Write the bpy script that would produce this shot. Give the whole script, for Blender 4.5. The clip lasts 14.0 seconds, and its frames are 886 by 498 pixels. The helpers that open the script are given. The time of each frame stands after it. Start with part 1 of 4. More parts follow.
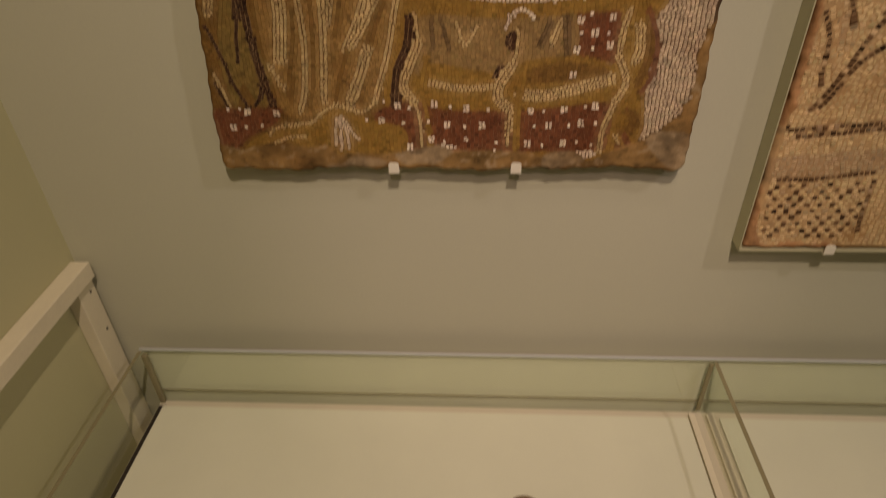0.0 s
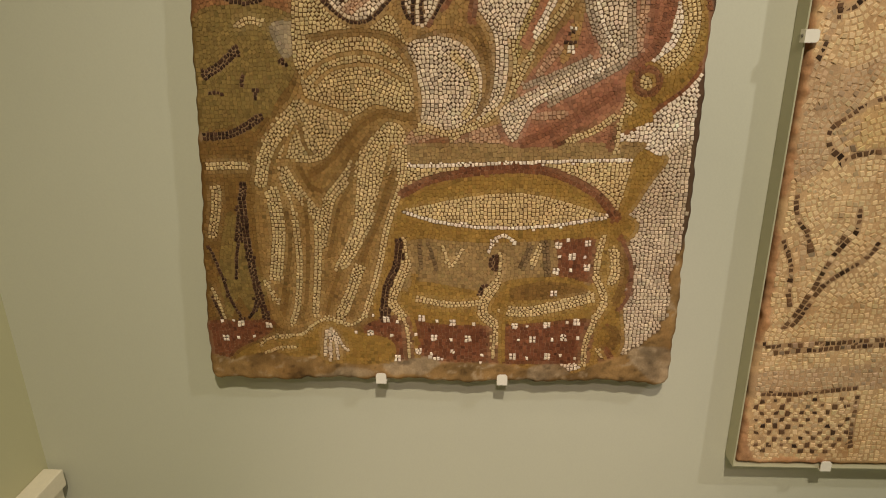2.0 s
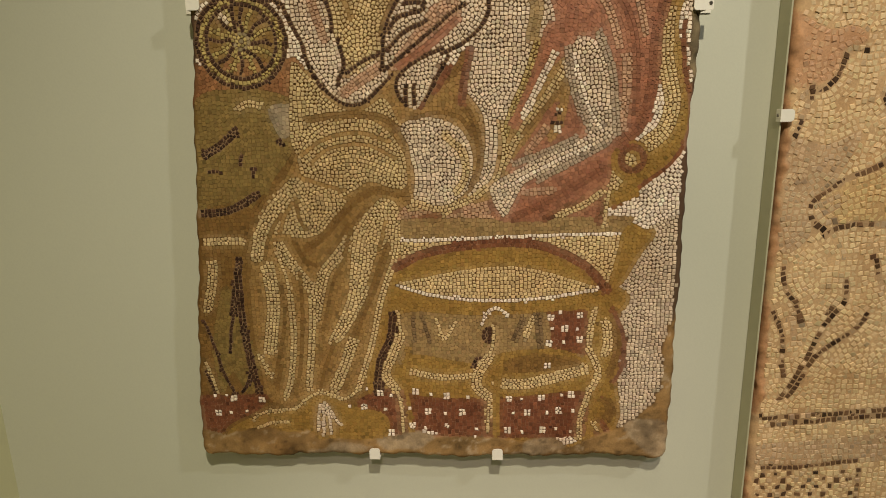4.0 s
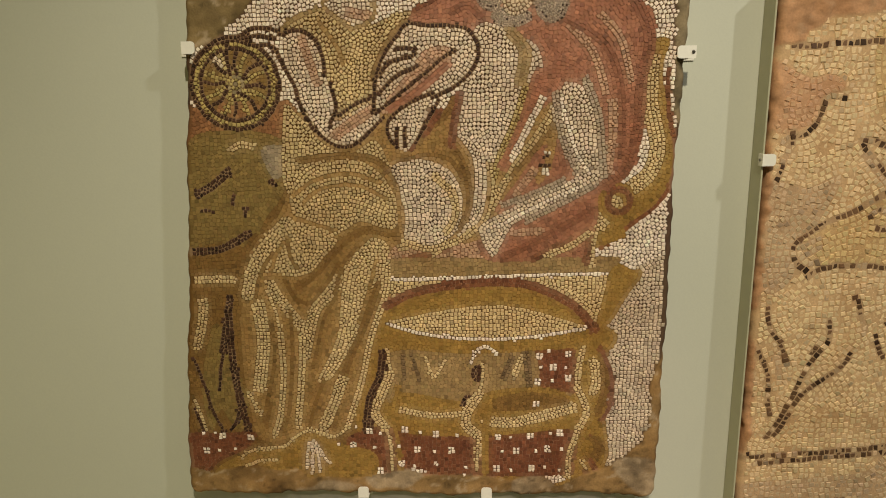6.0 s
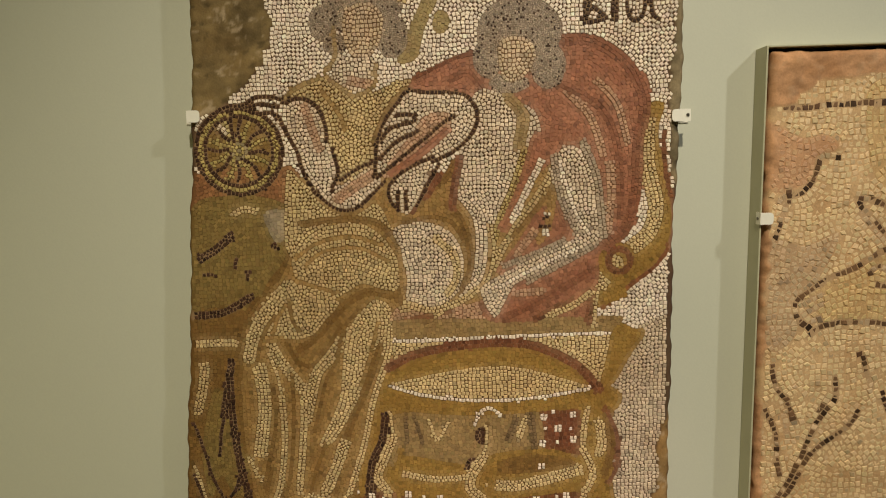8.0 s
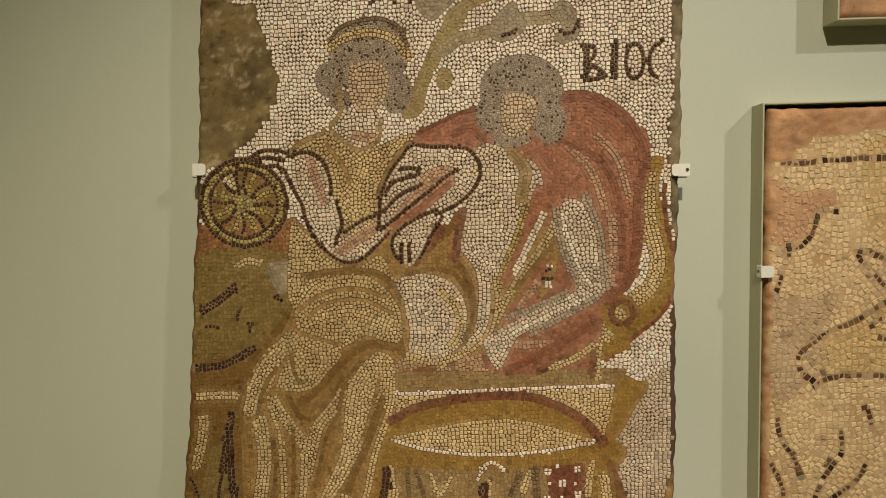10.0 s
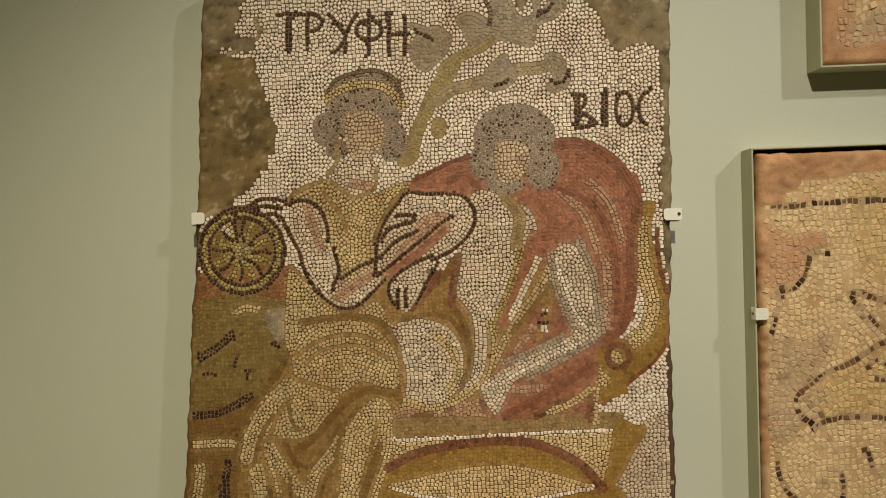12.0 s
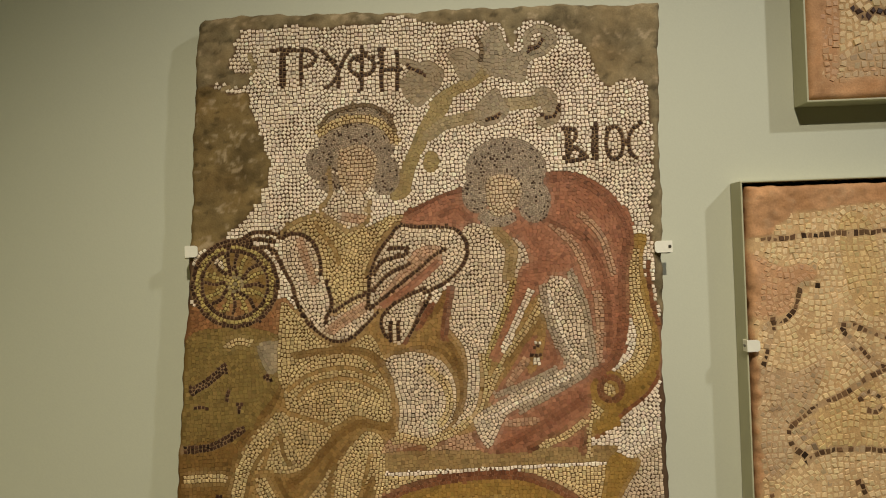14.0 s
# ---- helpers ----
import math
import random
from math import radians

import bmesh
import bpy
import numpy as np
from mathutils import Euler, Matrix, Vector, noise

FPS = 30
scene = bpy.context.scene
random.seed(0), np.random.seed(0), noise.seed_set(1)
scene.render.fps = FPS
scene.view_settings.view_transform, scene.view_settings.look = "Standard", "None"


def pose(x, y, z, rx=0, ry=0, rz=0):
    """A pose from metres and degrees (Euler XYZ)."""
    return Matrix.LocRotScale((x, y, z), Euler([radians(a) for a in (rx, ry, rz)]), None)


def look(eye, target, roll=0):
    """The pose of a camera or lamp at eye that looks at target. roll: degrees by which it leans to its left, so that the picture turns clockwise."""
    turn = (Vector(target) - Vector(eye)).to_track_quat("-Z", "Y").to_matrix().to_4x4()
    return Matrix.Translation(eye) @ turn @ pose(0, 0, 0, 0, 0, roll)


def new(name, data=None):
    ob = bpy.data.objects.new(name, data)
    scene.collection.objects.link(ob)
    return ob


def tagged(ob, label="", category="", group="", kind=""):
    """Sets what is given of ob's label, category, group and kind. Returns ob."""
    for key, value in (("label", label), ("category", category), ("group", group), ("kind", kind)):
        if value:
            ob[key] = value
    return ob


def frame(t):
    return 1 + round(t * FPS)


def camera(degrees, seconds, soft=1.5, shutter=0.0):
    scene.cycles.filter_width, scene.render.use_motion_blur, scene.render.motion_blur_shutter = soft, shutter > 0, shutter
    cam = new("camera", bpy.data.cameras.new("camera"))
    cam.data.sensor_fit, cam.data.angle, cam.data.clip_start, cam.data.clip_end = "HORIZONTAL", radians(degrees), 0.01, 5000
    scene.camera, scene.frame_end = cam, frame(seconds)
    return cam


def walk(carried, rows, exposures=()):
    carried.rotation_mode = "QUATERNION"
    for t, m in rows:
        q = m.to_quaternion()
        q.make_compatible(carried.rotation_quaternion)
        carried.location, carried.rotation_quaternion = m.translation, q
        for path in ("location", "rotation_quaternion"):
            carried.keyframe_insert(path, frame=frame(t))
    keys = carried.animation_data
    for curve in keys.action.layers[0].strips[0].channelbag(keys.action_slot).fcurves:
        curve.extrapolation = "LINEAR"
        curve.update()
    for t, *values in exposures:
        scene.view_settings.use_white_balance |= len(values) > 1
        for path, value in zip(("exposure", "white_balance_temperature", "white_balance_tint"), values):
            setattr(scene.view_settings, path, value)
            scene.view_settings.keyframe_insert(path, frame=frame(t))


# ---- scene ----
cam = camera(70.59, 14.0, soft=1.0, shutter=0.5)
PATH = [
    (0, (0.0263, -1.1692, 1.6675), (-0.0840, 0.4553, 0.5062), -1.80),
    (0.5, (0.0544, -1.1670, 1.6873), (-0.0817, 0.5905, 0.7426), -1.87),
    (1, (0.0491, -1.1656, 1.7147), (-0.0803, 0.6455, 0.8761), -1.23),
    (1.5, (0.0481, -1.1568, 1.7341), (-0.0652, 0.6963, 0.9905), -1.11),
    (2, (0.0478, -1.1594, 1.7437), (-0.0548, 0.7239, 1.0783), -0.91),
    (2.5, (0.0496, -1.1608, 1.7546), (-0.0503, 0.7367, 1.1306), -1.15),
    (3, (0.0553, -1.1645, 1.7543), (-0.0504, 0.7532, 1.1964), -1.26),
    (5.5, (0.0623, -1.1736, 1.7945), (-0.0132, 0.7800, 1.3731), -1.15),
    (6, (0.0650, -1.1754, 1.8011), (-0.0067, 0.7825, 1.3989), -0.83),
    (6.5, (0.0512, -1.1746, 1.8122), (0.0036, 0.7860, 1.4200), -0.77),
    (7, (0.0659, -1.1737, 1.8124), (0.0062, 0.7912, 1.4439), -1.12),
    (7.5, (0.0677, -1.1767, 1.8209), (-0.0062, 0.7970, 1.5064), -1.64),
    (8, (0.0622, -1.1736, 1.8379), (-0.0069, 0.8069, 1.5683), -1.52),
    (10.5, (0.0489, -1.1768, 1.8705), (0.0018, 0.8189, 1.7485), -1.51),
    (11, (0.0518, -1.1784, 1.8809), (0.0148, 0.8188, 1.7831), -1.79),
    (11.5, (0.0596, -1.1822, 1.8854), (0.0092, 0.8159, 1.8153), -2.00),
    (12, (0.0602, -1.1865, 1.8880), (0.0062, 0.8123, 1.8457), -1.94),
    (12.5, (0.0612, -1.1885, 1.8933), (0.0078, 0.8107, 1.8705), -1.94),
    (13, (0.0673, -1.1873, 1.8981), (0.0124, 0.8120, 1.8938), -1.91),
    (13.5, (0.0641, -1.1878, 1.9008), (0.0248, 0.8117, 1.9130), -1.83),
    (14, (0.0690, -1.1908, 1.9150), (0.0281, 0.8087, 1.9311), -2.08),
]
EXPOSURES = [(0.0, -0.66, 7600, 26), (0.6, -0.27, 7600, 25), (1.5, -0.04, 7000, 16), (3.0, -0.04, 6550, 10), (6.0, -0.02, 6550, 8), (8.0, -0.05, 6500, 8), (14.0, -0.05, 6450, 7)]
walk(cam, [(t, look(eye, target, roll)) for t, eye, target, roll in PATH], EXPOSURES)

# ---- light: ceiling track spots of a gallery ----
world = bpy.data.worlds.new("room_air")
world.use_nodes = True
world.node_tree.nodes["Background"].inputs[0].default_value = (0.9, 0.85, 0.7, 1)
world.node_tree.nodes["Background"].inputs[1].default_value = 0.02
scene.world = world


def spot(name, eye, target, watts, degrees, blend, size, colour):
    lamp = bpy.data.lights.new(name, "SPOT")
    lamp.energy, lamp.spot_size, lamp.spot_blend, lamp.shadow_soft_size, lamp.color = watts, radians(degrees), blend, size, colour
    ob = new(name, lamp)
    ob.matrix_world = look(eye, target)
    return ob


spot("key_spot", (0.32, -2.0, 3.65), (0.15, 0.0, 0.66), 272, 74, 1.0, 0.03, (1.0, 0.91, 0.77))
spot("side_spot", (2.25, -1.45, 3.65), (0.45, 0.0, 1.20), 104, 95, 1.0, 0.05, (0.96, 0.96, 1.0))
spot("left_spot", (-0.55, -2.2, 3.65), (-0.85, -0.1, 1.50), 15, 62, 1.0, 0.05, (1.0, 0.93, 0.50))
spot("low_spot", (0.15, -3.0, 3.65), (0.15, 0.0, 0.78), 150, 21, 1.0, 0.04, (1.0, 0.80, 0.80))
spot("case_spot", (0.3, -1.0, 3.65), (0.2, -0.40, 0.35), 30, 50, 1.0, 0.05, (1.0, 0.92, 0.78))


# ---- materials ----
def srgb(r, g, b):
    return tuple(((c / 255 + 0.055) / 1.055) ** 2.4 if c > 10 else c / 255 / 12.92 for c in (r, g, b))


def material(name, colour, rough=0.6, metal=0.0, vary=0.08, scale=6.0, fine=180.0, bump=0.1, attribute="", stain=None, transmission=0.0, patina=0.0, shine=0.5):
    """A principled surface with broad and fine variation and fine relief."""
    mat = bpy.data.materials.new(name)
    mat.use_nodes = True
    tree = mat.node_tree
    nodes, links = tree.nodes, tree.links
    bsdf = nodes["Principled BSDF"]
    bsdf.inputs["Roughness"].default_value, bsdf.inputs["Metallic"].default_value = rough, metal
    bsdf.inputs["Transmission Weight"].default_value = transmission
    bsdf.inputs["Specular IOR Level"].default_value = shine
    where = nodes.new("ShaderNodeTexCoord")
    broad, grain = nodes.new("ShaderNodeTexNoise"), nodes.new("ShaderNodeTexNoise")
    for node, size, detail in ((broad, scale, 5.0), (grain, fine, 4.0)):
        node.inputs["Scale"].default_value, node.inputs["Detail"].default_value = size, detail
        links.new(where.outputs["Object"], node.inputs["Vector"])
    if attribute:
        base = nodes.new("ShaderNodeVertexColor")
        base.layer_name = attribute
        source = base.outputs["Color"]
    else:
        base = nodes.new("ShaderNodeRGB")
        base.outputs[0].default_value = (*colour, 1)
        source = base.outputs[0]
    if patina:
        cloud, fade, glaze = nodes.new("ShaderNodeTexNoise"), nodes.new("ShaderNodeMapRange"), nodes.new("ShaderNodeMix")
        cloud.inputs["Scale"].default_value, cloud.inputs["Detail"].default_value, cloud.inputs["Roughness"].default_value = 7.0, 8.0, 0.65
        links.new(where.outputs["Object"], cloud.inputs["Vector"])
        fade.inputs["From Min"].default_value, fade.inputs["From Max"].default_value, fade.inputs["To Max"].default_value = 0.47, 0.72, patina
        links.new(cloud.outputs["Fac"], fade.inputs["Value"])
        glaze.data_type, glaze.blend_type = "RGBA", "MULTIPLY"
        glaze.inputs["B"].default_value = (0.62, 0.46, 0.28, 1)
        links.new(fade.outputs["Result"], glaze.inputs["Factor"])
        links.new(source, glaze.inputs["A"])
        source = glaze.outputs["Result"]
    if stain:
        ramp, mix = nodes.new("ShaderNodeValToRGB"), nodes.new("ShaderNodeMix")
        ramp.color_ramp.elements[0].position, ramp.color_ramp.elements[1].position = 0.5, 0.72
        links.new(broad.outputs["Fac"], ramp.inputs["Fac"])
        mix.data_type = "RGBA"
        mix.inputs["B"].default_value = (*stain, 1)
        links.new(ramp.outputs["Color"], mix.inputs["Factor"])
        links.new(source, mix.inputs["A"])
        source = mix.outputs["Result"]
    for node, much in ((broad, vary), (grain, vary * 0.8)):
        span, mul = nodes.new("ShaderNodeMapRange"), nodes.new("ShaderNodeVectorMath")
        span.inputs["From Min"].default_value, span.inputs["From Max"].default_value = 0.25, 0.75
        span.inputs["To Min"].default_value, span.inputs["To Max"].default_value = 1 - much, 1 + much
        links.new(node.outputs["Fac"], span.inputs["Value"])
        mul.operation = "MULTIPLY"
        links.new(source, mul.inputs[0])
        links.new(span.outputs["Result"], mul.inputs[1])
        source = mul.outputs["Vector"]
    links.new(source, bsdf.inputs["Base Color"])
    relief = nodes.new("ShaderNodeBump")
    relief.inputs["Strength"].default_value, relief.inputs["Distance"].default_value = bump, 0.002
    links.new(grain.outputs["Fac"], relief.inputs["Height"])
    links.new(relief.outputs["Normal"], bsdf.inputs["Normal"])
    return mat


WALL = material("wall_paint", srgb(193, 192, 168), 0.75, vary=0.025, scale=1.5, fine=260, bump=0.08)
SIDE = material("side_wall_paint", srgb(192, 188, 147), 0.75, vary=0.025, scale=1.5, fine=260, bump=0.08)
FLOOR = material("floor_boards_stain", srgb(120, 92, 64), 0.45, vary=0.12, scale=3, fine=60)
CEIL = material("ceiling_paint", srgb(225, 222, 210), 0.85, vary=0.02, scale=2, fine=200, bump=0.05)
STONE = material("stone_pieces", (0.5, 0.5, 0.5), 0.55, vary=0.10, scale=45, fine=420, bump=0.22, attribute="stone", patina=0.5, shine=0.2)
MORTAR = material("lime_mortar", (0.3, 0.3, 0.3), 0.85, vary=0.15, scale=26, fine=260, bump=0.4, attribute="stone", patina=0.6, shine=0.15)
FRAME = material("painted_steel", srgb(178, 174, 140), 0.42, metal=0.0, vary=0.04, scale=9, fine=300, bump=0.03)
LINER = material("black_gap_liner", srgb(38, 28, 22), 0.8, vary=0.1)
CLIP = material("white_enamel", srgb(232, 226, 206), 0.32, vary=0.03, scale=30, fine=200, bump=0.03)
SCREW = material("steel_screw", srgb(110, 104, 92), 0.35, metal=0.9, vary=0.1)
RAILPAINT = material("white_wood_paint", srgb(222, 212, 184), 0.4, vary=0.04, scale=8, fine=120, bump=0.08)
DECK = material("ivory_display_cloth", srgb(216, 216, 190), 0.8, vary=0.03, scale=5, fine=600, bump=0.15)
BORDER = material("case_border_lacquer", srgb(205, 196, 170), 0.35, vary=0.03, scale=5, fine=150, bump=0.03)
# near-black brown that paints the shade in the gap beside the deck
GAP_SHADE = material("gap_shade_brown", srgb(40, 30, 18), 0.8, vary=0.1)
EDGE = material("polished_glass_edge", srgb(190, 196, 190), 0.15, vary=0.02, bump=0.0)


SHARD = material("brown_stone", srgb(128, 104, 76), 0.8, vary=0.2, scale=30, fine=300, bump=0.4)
# purple-grey that paints the reflection along the top edge of the glass
RIM = material("rim_reflection_grey", srgb(176, 168, 160), 0.35, metal=0.3, vary=0.03)
GREENEDGE = material("olive_glass_edge", srgb(138, 130, 98), 0.25, vary=0.04, bump=0.0)


def glass_material():
    mat = bpy.data.materials.new("clear_glass")
    mat.use_nodes = True
    tree = mat.node_tree
    tree.nodes.remove(tree.nodes["Principled BSDF"])
    clear, gloss, mix = (tree.nodes.new("ShaderNode" + n) for n in ("BsdfTransparent", "BsdfGlossy", "MixShader"))
    clear.inputs["Color"].default_value = (0.965, 0.985, 0.945, 1)
    gloss.inputs["Roughness"].default_value = 0.02
    facing, power, span = tree.nodes.new("ShaderNodeLayerWeight"), tree.nodes.new("ShaderNodeMath"), tree.nodes.new("ShaderNodeMapRange")
    facing.inputs["Blend"].default_value = 0.5
    power.operation, power.inputs[1].default_value = "POWER", 5.0
    span.inputs["To Min"].default_value, span.inputs["To Max"].default_value = 0.04, 0.9
    tree.links.new(facing.outputs["Facing"], power.inputs[0])
    tree.links.new(power.outputs[0], span.inputs["Value"])
    tree.links.new(span.outputs["Result"], mix.inputs[0])
    tree.links.new(clear.outputs[0], mix.inputs[1])
    tree.links.new(gloss.outputs[0], mix.inputs[2])
    tree.links.new(mix.outputs[0], tree.nodes["Material Output"].inputs["Surface"])
    return mat


GLASS = glass_material()


# ---- small building helpers ----
def mesh_of(bm, name):
    me = bpy.data.meshes.new(name)
    bm.to_mesh(me)
    bm.free()
    return me


def part(name, bm, mat, parent=None, label=""):
    ob = new(name, mesh_of(bm, name))
    ob.data.materials.append(mat)
    ob.parent = parent
    return tagged(ob, label)


def box(x0, x1, y0, y1, z0, z1, bevel=0.0, segments=2):
    bm = bmesh.new()
    bmesh.ops.create_cube(bm, size=1, matrix=Matrix.LocRotScale(((x0 + x1) / 2, (y0 + y1) / 2, (z0 + z1) / 2), None, (x1 - x0, y1 - y0, z1 - z0)))
    if bevel:
        bmesh.ops.bevel(bm, geom=bm.edges[:], offset=bevel, segments=segments, profile=0.5, affect="EDGES")
    return bm


def slab(name, bounds, mat, label, category):
    return tagged(part(name, box(*bounds), mat), label, category, kind="structure")


# ---- room ----
WALL_Y, LEFT_X = 0.045, -0.985
slab("wall_north", (LEFT_X - 0.15, 4.2, WALL_Y, WALL_Y + 0.15, 0.0, 3.9), WALL, "plain pale sage green painted gallery wall", "wall")
slab("wall_west", (LEFT_X - 0.15, LEFT_X, -4.5, WALL_Y, 0.0, 3.9), SIDE, "plain olive green painted side wall", "wall")
slab("wall_east", (4.05, 4.2, -4.5, WALL_Y, 0.0, 3.9), WALL, "plain pale sage green painted gallery wall", "wall")
slab("wall_south", (LEFT_X - 0.15, 4.2, -4.65, -4.5, 0.0, 3.9), WALL, "plain pale sage green painted gallery wall", "wall")
slab("floor", (LEFT_X - 0.15, 4.2, -4.65, WALL_Y + 0.15, -0.1, 0.0), FLOOR, "brown stained floor of the gallery", "floor")
slab("ceiling", (LEFT_X - 0.15, 4.2, -4.65, WALL_Y + 0.15, 3.9, 4.0), CEIL, "plain white painted gallery ceiling", "ceiling")

# ---- mosaic drawing: colours as (stone, joint, spread) ----
PALETTE = {
    "white": (srgb(233, 214, 188), srgb(88, 66, 48), 0.10),
    "pale": (srgb(217, 195, 165), srgb(78, 58, 40), 0.12),
    "cream": (srgb(208, 181, 130), srgb(96, 70, 38), 0.1),
    "sand": (srgb(197, 171, 122), srgb(88, 62, 32), 0.11),
    "straw": (srgb(176, 154, 94), srgb(92, 68, 38), 0.16),
    "ochre": (srgb(152, 118, 68), srgb(134, 102, 56), 0.11),
    "umber": (srgb(124, 92, 48), srgb(118, 87, 45), 0.1),
    "gold": (srgb(150, 116, 56), srgb(142, 108, 50), 0.1),
    "basket": (srgb(132, 108, 60), srgb(122, 98, 54), 0.11),
    "olive": (srgb(152, 130, 84), srgb(142, 120, 78), 0.1),
    "moss": (srgb(156, 136, 100), srgb(148, 128, 94), 0.12),
    "leaf": (srgb(152, 134, 106), srgb(152, 134, 106), 0.11),
    "slate": (srgb(150, 122, 78), srgb(136, 110, 70), 0.11),
    "dusk": (srgb(112, 90, 62), srgb(108, 86, 58), 0.18),
    "hair": (srgb(162, 143, 120), srgb(126, 108, 88), 0.2),
    "rust": (srgb(144, 98, 62), srgb(122, 84, 52), 0.13),
    "brick": (srgb(154, 102, 74), srgb(160, 112, 84), 0.15),
    "rose": (srgb(186, 148, 116), srgb(138, 104, 76), 0.13),
    "wine": (srgb(116, 70, 46), srgb(144, 104, 76), 0.17),
    "russet": (srgb(134, 86, 60), srgb(142, 98, 72), 0.12),
    "dove": (srgb(204, 182, 152), srgb(90, 70, 50), 0.12),
    "tan": (srgb(200, 174, 140), srgb(110, 86, 62), 0.12),
    "dark": (srgb(68, 46, 32), srgb(142, 114, 82), 0.25),
    "soot": (srgb(100, 74, 50), srgb(180, 148, 108), 0.35),
    "black": (srgb(68, 48, 34), srgb(138, 112, 82), 0.22),
    "field": (srgb(217, 188, 140), srgb(198, 162, 116), 0.08),
    "dull": (srgb(192, 164, 126), srgb(186, 152, 112), 0.09),
    "tawny": (srgb(196, 154, 114), srgb(186, 142, 102), 0.06),
    "amber": (srgb(208, 177, 122), srgb(192, 156, 106), 0.07),
    "earth": (srgb(118, 98, 62), srgb(118, 98, 62), 0.1),
    "ash": (srgb(130, 114, 84), srgb(130, 114, 84), 0.1),
    "mist": (srgb(172, 152, 126), srgb(112, 92, 70), 0.12),
    "chalk": (srgb(152, 130, 98), srgb(152, 130, 98), 0.1),
    "clay": (srgb(138, 108, 66), srgb(138, 108, 66), 0.1),
    "terracotta": (srgb(186, 140, 98), srgb(186, 140, 98), 0.1),
}
TONES = list(PALETTE)
CELL = 1.3  # millimetres of the drawing's grid


class Canvas:
    """A drawing in millimetres, from which pieces are laid in rows along its lines."""

    def __init__(self, u0, u1, v0, v1, pitch, tone):
        self.u0, self.v0, self.pitch = u0, v0, pitch
        self.w, self.h = int((u1 - u0) / CELL), int((v1 - v0) / CELL)
        self.tone = np.full((self.h, self.w), TONES.index(tone))
        self.stamp = np.zeros((self.h, self.w), int)
        self.bare = np.zeros((self.h, self.w), bool)
        self.count, self.rows, self.seeds = 0, [], []

    def cell(self, u, v):
        return np.clip(((np.asarray(v) - self.v0) / CELL).astype(int), 0, self.h - 1), np.clip(((np.asarray(u) - self.u0) / CELL).astype(int), 0, self.w - 1)

    def patch(self, pts, margin):
        (i0, i1), (j0, j1) = self.cell([pts[:, 0].min() - margin, pts[:, 0].max() + margin], [pts[:, 1].min() - margin, pts[:, 1].max() + margin])
        vv, uu = np.mgrid[i0:i1 + 1, j0:j1 + 1]
        return (slice(i0, i1 + 1), slice(j0, j1 + 1)), self.u0 + (uu + 0.5) * CELL, self.v0 + (vv + 0.5) * CELL

    def paint(self, where, mask, tone):
        self.count += 1
        self.tone[where][mask] = TONES.index(tone)
        self.stamp[where][mask] = self.count


def smooth(points, closed, step=3.0):
    """A Catmull-Rom curve through the points, in even steps."""
    p = np.array(points, float)
    q = np.vstack([p[-1:], p, p[:2]]) if closed else np.vstack([2 * p[:1] - p[1:2], p, 2 * p[-1:] - p[-2:-1]])
    out = []
    for a, b, c, d in zip(q[:-3], q[1:-2], q[2:-1], q[3:]):
        t = np.linspace(0, 1, max(2, int(np.hypot(*(c - b)) / step) + 1))[:-1, None]
        out.append(0.5 * (2 * b + (c - a) * t + (2 * a - 5 * b + 4 * c - d) * t**2 + (3 * b - a - 3 * c + d) * t**3))
    return np.vstack(out + ([] if closed else [p[-1:]]))


def inside(poly, uu, vv):
    hit = np.zeros(uu.shape, bool)
    for (x0, y0), (x1, y1) in zip(poly, np.roll(poly, -1, 0)):
        if y0 != y1:
            hit ^= ((y0 > vv) != (y1 > vv)) & (uu < (x1 - x0) * (vv - y0) / (y1 - y0) + x0)
    return hit


def sow(curve, closed=False):
    way = np.roll(curve, -1, 0) - np.roll(curve, 1, 0)
    if not closed and len(curve) > 2:
        way[0], way[-1] = curve[1] - curve[0], curve[-1] - curve[-2]
    art.seeds.append(np.column_stack([curve, np.arctan2(way[:, 1], way[:, 0]), np.full(len(curve), art.count)]))


def row(curve, width):
    """One row of pieces set end to end along a curve."""
    gone = np.r_[0, np.cumsum(np.hypot(*np.diff(curve, axis=0).T))]
    number = max(1, round(gone[-1] / (art.pitch * 0.97)))
    at = (np.arange(number) + 0.5) * gone[-1] / number
    u, v = np.interp(at, gone, curve[:, 0]), np.interp(at, gone, curve[:, 1])
    du, dv = np.interp(at + 2, gone, curve[:, 0]) - np.interp(at - 2, gone, curve[:, 0]), np.interp(at + 2, gone, curve[:, 1]) - np.interp(at - 2, gone, curve[:, 1])
    art.rows.append(np.column_stack([u, v, np.arctan2(dv, du), np.full(number, gone[-1] / number), np.full(number, width), np.full(number, art.count)]))


def beside(curve, far):
    """The curve moved sideways, to its left."""
    way = np.gradient(curve, axis=0)
    way /= np.maximum(np.hypot(way[:, 0], way[:, 1]), 1e-6)[:, None]
    return curve + far * np.column_stack([-way[:, 1], way[:, 0]])


def outline_row(curve):
    """The row that masons lay first, just within the outline of an area."""
    ring_ = np.vstack([curve, curve[:1]])
    if len(curve) < 12:
        ring_ = np.vstack([np.linspace(a, b, 30) for a, b in zip(ring_[:-1], ring_[1:])])
    turn = np.sum(ring_[:-1, 0] * ring_[1:, 1] - ring_[1:, 0] * ring_[:-1, 1])
    inner = beside(ring_, math.copysign(art.pitch * 0.52, turn))
    for part_row in np.split(inner, np.nonzero(near(ring_[::2], inner[:, 0], inner[:, 1]) < art.pitch * 0.4)[0]):
        if len(part_row) > 4:
            row(part_row[1:], art.pitch)


